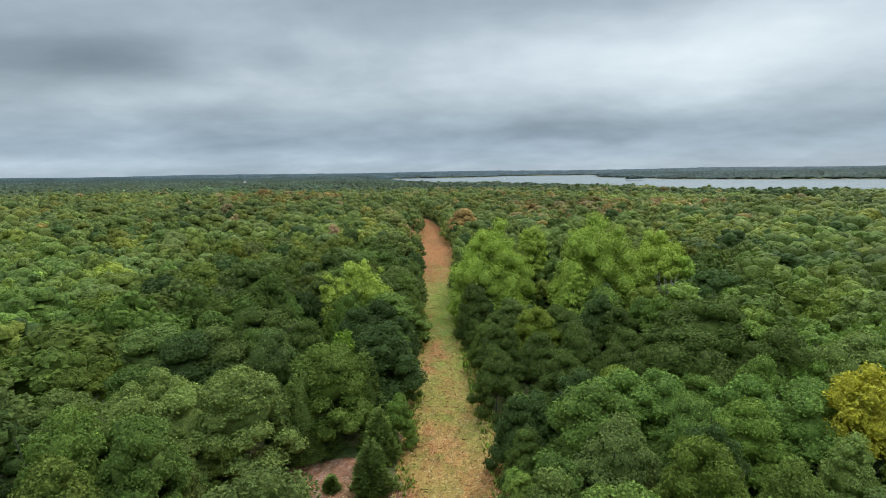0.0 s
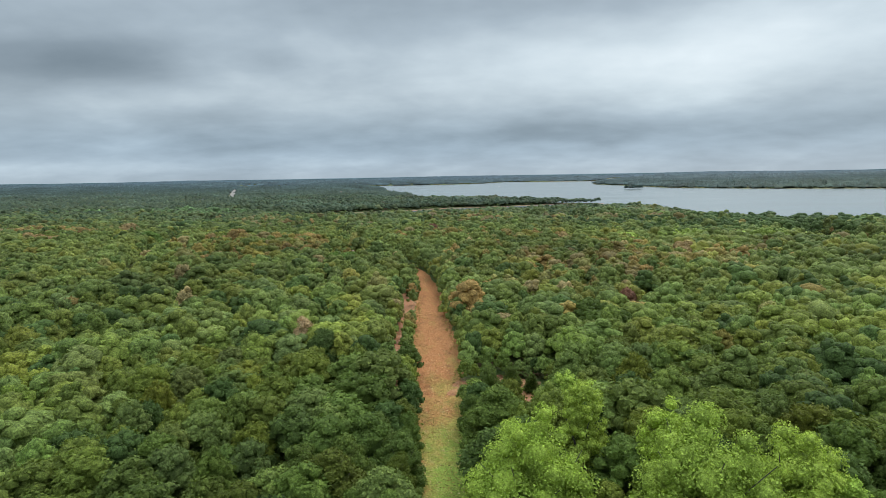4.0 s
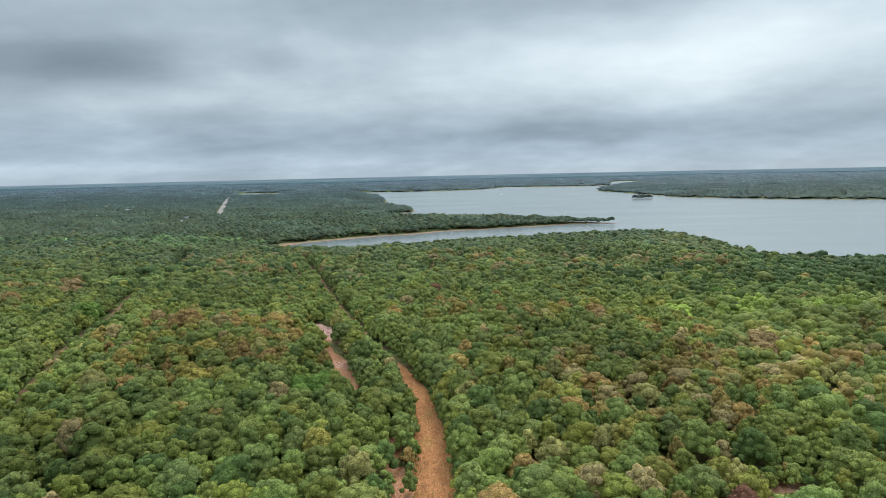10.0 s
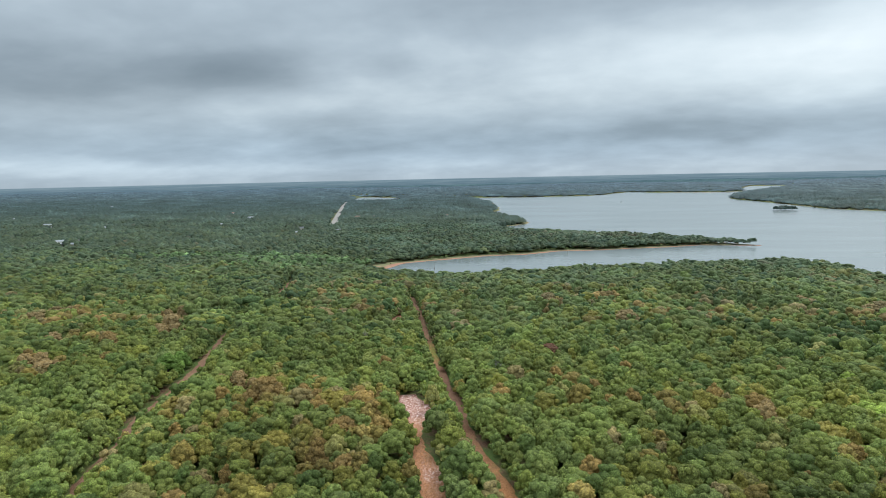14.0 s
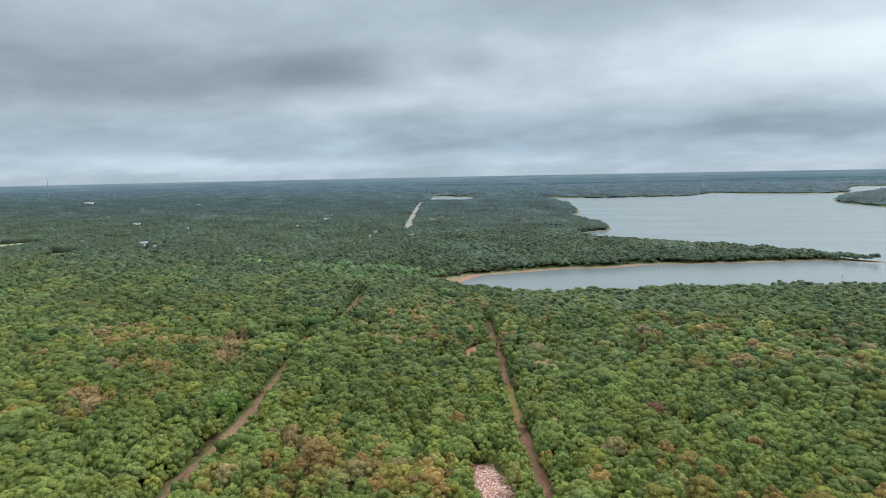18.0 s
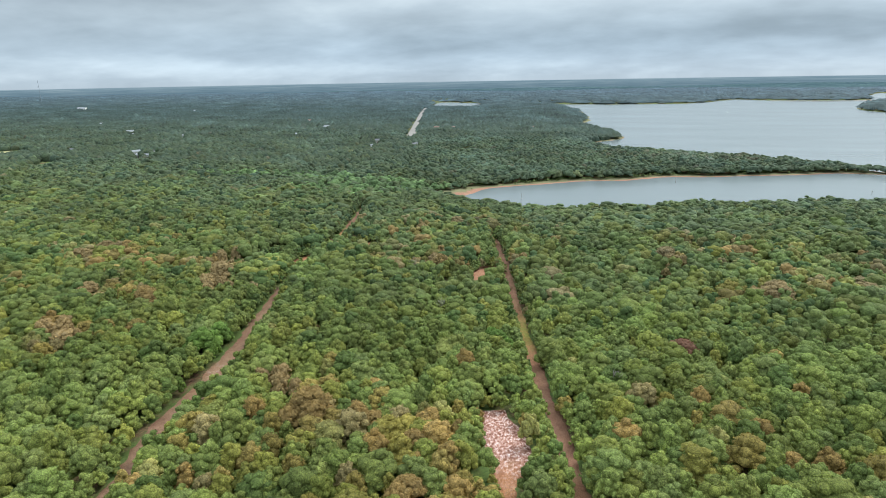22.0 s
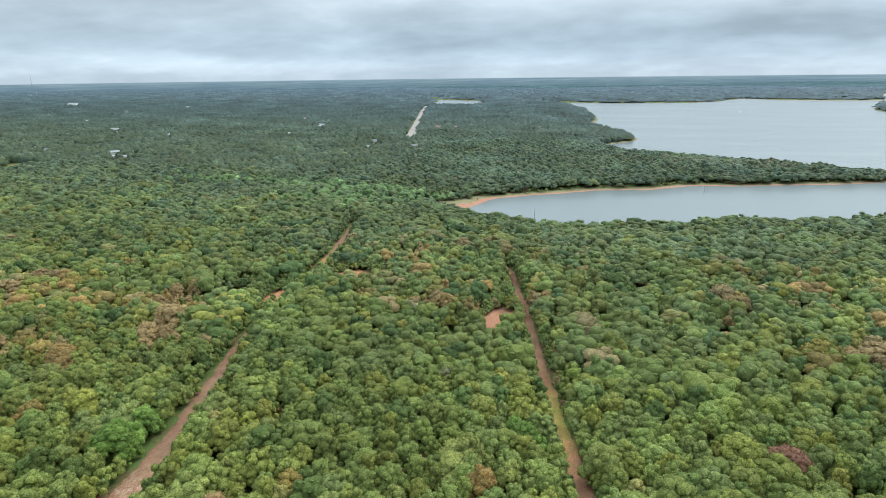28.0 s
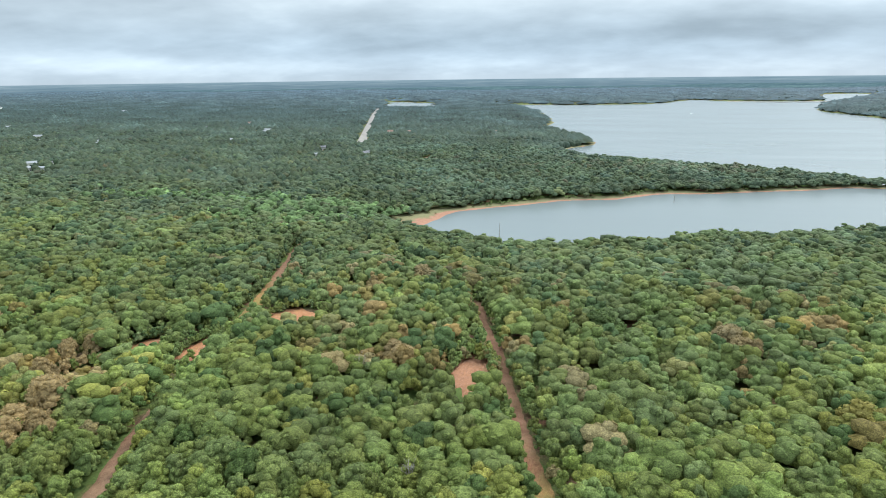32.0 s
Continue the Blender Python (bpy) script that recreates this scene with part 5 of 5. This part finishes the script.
def mulch():
    """Chips, sticks and straw lying on the mown track."""
    rng = np.random.RandomState(93)
    pts = resample(MAIN, 0.5)
    pts = pts[(pts[:, 1] > 25) & (pts[:, 1] < 330)]
    d = np.gradient(pts[:, :2], axis=0)
    d /= np.linalg.norm(d, axis=1)[:, None] + 1e-9
    n = 24000
    i = rng.randint(0, len(pts), n)
    off = (pts[i, 2] + 0.8) * rng.uniform(-1, 1, n)
    x, y = pts[i, 0] + d[i, 1] * off, pts[i, 1] - d[i, 0] * off
    aside = np.arange(n) < 2600
    x, y = np.where(aside, rng.uniform(-21, -4, n), x), np.where(aside, rng.uniform(40, 56, n), y)
    z = land(x, y) + np.where(aside, 0.28, 0.20)
    a = rng.uniform(0, math.pi, n)
    ln, wd = rng.uniform(0.06, 0.24, n), rng.uniform(0.02, 0.07, n)
    kinds = np.array([(0.44, 0.33, 0.17), (0.38, 0.25, 0.11), (0.22, 0.10, 0.045), (0.36, 0.17, 0.08), (0.46, 0.37, 0.21), (0.12, 0.065, 0.035)])
    pick = rng.randint(0, 6, n)
    patch = np.sin(x * 0.9 + 2 * np.sin(y * 0.21)) * np.sin(y * 0.33 + x * 0.4)
    pick = np.where(patch > 0.25, rng.choice((0, 1, 4), n), np.where(patch < -0.3, rng.choice((2, 3, 5), n), pick))
    col = kinds[pick] * np.exp(rng.normal(0, 0.2, (n, 1)))
    red = np.clip((y - 165) / 40, 0, 1)[:, None]
    col = col * (1 - 0.6 * red) + 0.6 * red * np.array((0.46, 0.22, 0.10)) * np.exp(rng.normal(0, 0.3, (n, 1)))
    ux, uy = np.cos(a), np.sin(a)
    corner = [(1, 0.4), (-1, 0.7), (-0.9, -0.7), (1, -0.5)]
    v = np.stack([np.stack([x + ux * ln * p - uy * wd * q, y + uy * ln * p + ux * wd * q, z + 0.06 * p * rng.uniform(-1, 1, n)], 1) for p, q in corner], 1).reshape(-1, 3)
    k = np.arange(n)[:, None] * 4
    f = np.concatenate([k + [[0, 1, 2]], k + [[0, 2, 3]]])
    me = mesh_of("mulch", v, f, LEAF_STUFF, tint=np.repeat(col, 4, axis=0))
    tagged(new("mulch", me), "shredded brush, chips and straw strewn over the track", "mulch", kind="stuff")


mulch()


# ---- road and houses ----
def ribbon(name, line, mat, lift, step=20):
    pts = resample(line, step)
    d = np.gradient(pts[:, :2], axis=0)
    d /= np.linalg.norm(d, axis=1)[:, None]
    nrm = np.stack([d[:, 1], -d[:, 0]], 1)
    u = np.array([-1.0, -0.4, 0.4, 1.0])
    xy = pts[:, None, :2] + nrm[:, None] * (pts[:, 2][:, None] * u)[..., None]
    z = land(xy[..., 0], xy[..., 1]) + lift + np.array([-0.4, 0.0, 0.0, -0.4])
    v = np.concatenate([xy, z[..., None]], -1).reshape(-1, 3)
    i = (np.arange(len(pts) - 1)[:, None] * 4 + np.arange(3)[None]).ravel()
    return mesh_of(name, v, np.stack([i, i + 4, i + 5, i + 1], 1), mat)


tagged(new("road", ribbon("road", ROAD, ASPHALT, 0.8)), "straight pale grey country road through the woods", "road", kind="structure")

CAUSEWAY = [(480, 3030, 7.0), (560, 2985, 7.0), (660, 2960, 7.0), (780, 2985, 7.0), (860, 3020, 7.0)]
tagged(new("causeway", ribbon("causeway", CAUSEWAY, ROCK, 4.4)), "low stone causeway crossing an arm of the lake", "causeway", kind="structure")

for fx, fy, fa, fb in FIELDS:
    n = 28
    ang = np.linspace(0, 2 * math.pi, n, endpoint=False)
    rr = 1 + 0.12 * np.sin(ang * 3 + fx) + 0.08 * np.sin(ang * 7)
    ring = np.column_stack([fx + fa * rr * np.cos(ang), fy + fb * rr * np.sin(ang)])
    v = np.vstack([[(fx, fy)], np.array((fx, fy)) + (ring - (fx, fy)) * 0.5, ring])
    z = land(v[:, 0], v[:, 1]) + 1.6
    z[-n:] -= 2.2
    f = [(0, 1 + i, 1 + (i + 1) % n) for i in range(n)]
    for i in range(n):
        j = (i + 1) % n
        f += [(1 + i, 1 + n + i, 1 + n + j), (1 + i, 1 + n + j, 1 + j)]
    tagged(new("pasture", mesh_of("pasture", np.column_stack([v, z]), np.array(f), DRY_GRASS)), "open dry grass pasture among distant woods", "field", kind="structure")


def box(bm, x0, x1, y0, y1, z0, z1):
    vs = [bm.verts.new((x, y, z)) for z in (z0, z1) for x, y in ((x0, y0), (x1, y0), (x1, y1), (x0, y1))]
    for q in ((3, 2, 1, 0), (4, 5, 6, 7), (0, 1, 5, 4), (1, 2, 6, 5), (2, 3, 7, 6), (3, 0, 4, 7)):
        bm.faces.new([vs[i] for i in q])


def house(x, y, a, b, turn, roof):
    root = new("house")
    words = {"white": "house with a white metal gable roof among woods", "grey": "house with a grey shingle roof among woods", "red": "house with a brown shingle roof among woods"}
    tagged(root, words[roof], "house", "scattered houses")
    root.matrix_basis = pose(x, y, float(land(x, y)), 0, 0, turn)
    hx, hy, wall = a / 2, b / 2, 4.6
    bm = bmesh.new()
    box(bm, -hx, hx, -hy, hy, -1.0, wall)
    for s in (-1, 1):
        tri = [bm.verts.new((s * hx, -hy, wall)), bm.verts.new((s * hx, hy, wall)), bm.verts.new((s * hx, 0, wall + b * 0.30))]
        bm.faces.new(tri)
    part("wall", bm, SIDING, root)
    for s in (-1, 1):
        bm = bmesh.new()
        lo, hi = (s * (hy + 0.7), wall - 0.3), (0, wall + b * 0.30 + 0.12)
        vs = []
        for dz in (0, 0.25):
            vs += [bm.verts.new((-hx - 0.6, lo[0], lo[1] + dz)), bm.verts.new((hx + 0.6, lo[0], lo[1] + dz)), bm.verts.new((hx + 0.6, hi[0], hi[1] + dz)), bm.verts.new((-hx - 0.6, hi[0], hi[1] + dz))]
        for q in ((0, 1, 2, 3), (7, 6, 5, 4), (0, 4, 5, 1), (1, 5, 6, 2), (2, 6, 7, 3), (3, 7, 4, 0)):
            bm.faces.new([vs[i] for i in q])
        part("roof", bm, {"white": WHITE_METAL, "grey": GREY_SHINGLE, "red": RED_SHINGLE}[roof], root)
    n = max(2, int(a / 5))
    for i in range(n):
        cx = -hx + (i + 0.5) * a / n
        bm = bmesh.new()
        box(bm, cx - 0.7, cx + 0.7, -hy - 0.05, -hy + 0.03, 1.1, 2.6)
        part("window", bm, GLASS, root)
    bm = bmesh.new()
    box(bm, hx * 0.1 - 0.5, hx * 0.1 + 0.5, -hy - 0.06, -hy + 0.03, 0.0, 2.1)
    part("door", bm, RED_SHINGLE, root)


for item in HOUSES:
    house(*item)


# ---- dead trees standing in the bay, a boat on the lake ----
def snag(x, y, h, seed):
    g = np.random.RandomState(seed)
    root = tagged(new("dead_tree"), "bare bleached dead trunk standing in the lake", "dead tree", "drowned trees")
    root.location = (x, y, WATER_Z)
    stem = new("trunk", mesh_of("trunk", *tube(g, (0, 0, -2.6), (0.3, 0.1, h), 0.32, 0.10, 7, 5, 0.12), PALE_BARK))
    stem.parent = root
    for i in range(3):
        z = h * g.uniform(0.45, 0.85)
        a = g.uniform(0, 6.28)
        br = new("branch", mesh_of("branch", *tube(g, (0.15, 0, z), (1.2 * math.cos(a), 1.2 * math.sin(a), z + 0.9), 0.09, 0.03, 5, 2), PALE_BARK))
        br.parent = root


snag(-120, 773.5, 12.0, 1)
snag(18, 930, 6.0, 2)
snag(190, 900, 4.0, 3)

def bare_tree(x, y, h, seed):
    """Leafless dead oak whose grey crown stands among the green ones."""
    g = np.random.RandomState(seed)
    root = tagged(new("dead_tree"), "bare grey dead oak among green crowns", "dead tree", "bare oaks")
    root.location = (x, y, float(land(x, y)))
    stem = new("trunk", mesh_of("trunk", *tube(g, (0, 0, -0.4), (0.3, 0.2, h * 0.6), 0.22, 0.13, 7, 5, 0.12), PALE_BARK))
    stem.parent = root
    for i in range(9):
        z, a, reach = h * g.uniform(0.35, 0.6), i * 2.4 + g.uniform(-0.3, 0.3), g.uniform(1.2, 2.8)
        top = (reach * math.cos(a), reach * math.sin(a), h * g.uniform(0.75, 1.0))
        twigs = [tube(g, (0.2, 0.1, z), top, 0.09, 0.03, 5, 3, 0.25)]
        for k in range(5):
            u = g.uniform(0.45, 0.95)
            s = np.array((0.2, 0.1, z)) * (1 - u) + np.array(top) * u
            twigs.append(tube(g, s, s + g.normal(0, 0.6, 3) + (0, 0, 0.6), 0.035, 0.012, 4, 2, 0.1))
        br = new("branch", mesh_of("branch", *joined(twigs), PALE_BARK))
        br.parent = root


BARE = [(-27, 430, 11.5, 31), (37, 99, 12.5, 32), (-138, 542, 11.5, 33), (-104, 485, 11.0, 34)]
for item in BARE:
    bare_tree(*item)

boat = tagged(new("motorboat"), "small white motorboat far out on the lake", "boat")
boat.matrix_basis = pose(230, 2250, WATER_Z, 0, 0, 60)
bm = bmesh.new()
prof = [(-4, 1.2), (2, 1.3), (4.2, 0.7), (5.5, 0.0)]
low_ring = [bm.verts.new((px_, s * w * 0.7, -0.3)) for s, seq in ((1, prof), (-1, prof[-2::-1])) for px_, w in seq]
high_ring = [bm.verts.new((px_ * 1.05, s * w, 1.0)) for s, seq in ((1, prof), (-1, prof[-2::-1])) for px_, w in seq]
for i in range(len(low_ring)):
    j = (i + 1) % len(low_ring)
    bm.faces.new((low_ring[i], low_ring[j], high_ring[j], high_ring[i]))
bm.faces.new(high_ring)
part("hull", bm, BOAT_WHITE, boat)
bm = bmesh.new()
box(bm, -1.2, 1.4, -0.7, 0.7, 0.9, 2.2)
part("cabin", bm, GLASS, boat)


# ---- radio masts standing over the far plain ----
MAST_GREY = plain_material("galvanised_steel", (0.20, 0.22, 0.24), 0.6, 0.1)


def radio_mast(x, y, h):
    g = np.random.RandomState(int(abs(x)))
    root = tagged(new("radio_mast"), "tall thin grey radio mast on the far plain", "radio mast", "far radio masts")
    root.location = (x, y, float(land(x, y)))
    stem = new("pole", mesh_of("pole", *tube(g, (0, 0, -1), (0, 0, h), 1.0, 0.6, 6, 6, 0.0), MAST_GREY))
    stem.parent = root
    tip = new("antenna", mesh_of("antenna", *tube(g, (0, 0, h), (0, 0, h + 12), 0.5, 0.25, 6, 2, 0.0), MAST_GREY))
    tip.parent = root
    for i in range(3):
        a = i * 2.094
        wire = new("guy_wire", mesh_of("guy_wire", *tube(g, (0, 0, h * 0.85), (h * 0.5 * math.cos(a), h * 0.5 * math.sin(a), 0), 0.06, 0.06, 4, 1, 0.0), MAST_GREY))
        wire.parent = root


radio_mast(-3160, 2854, 118)
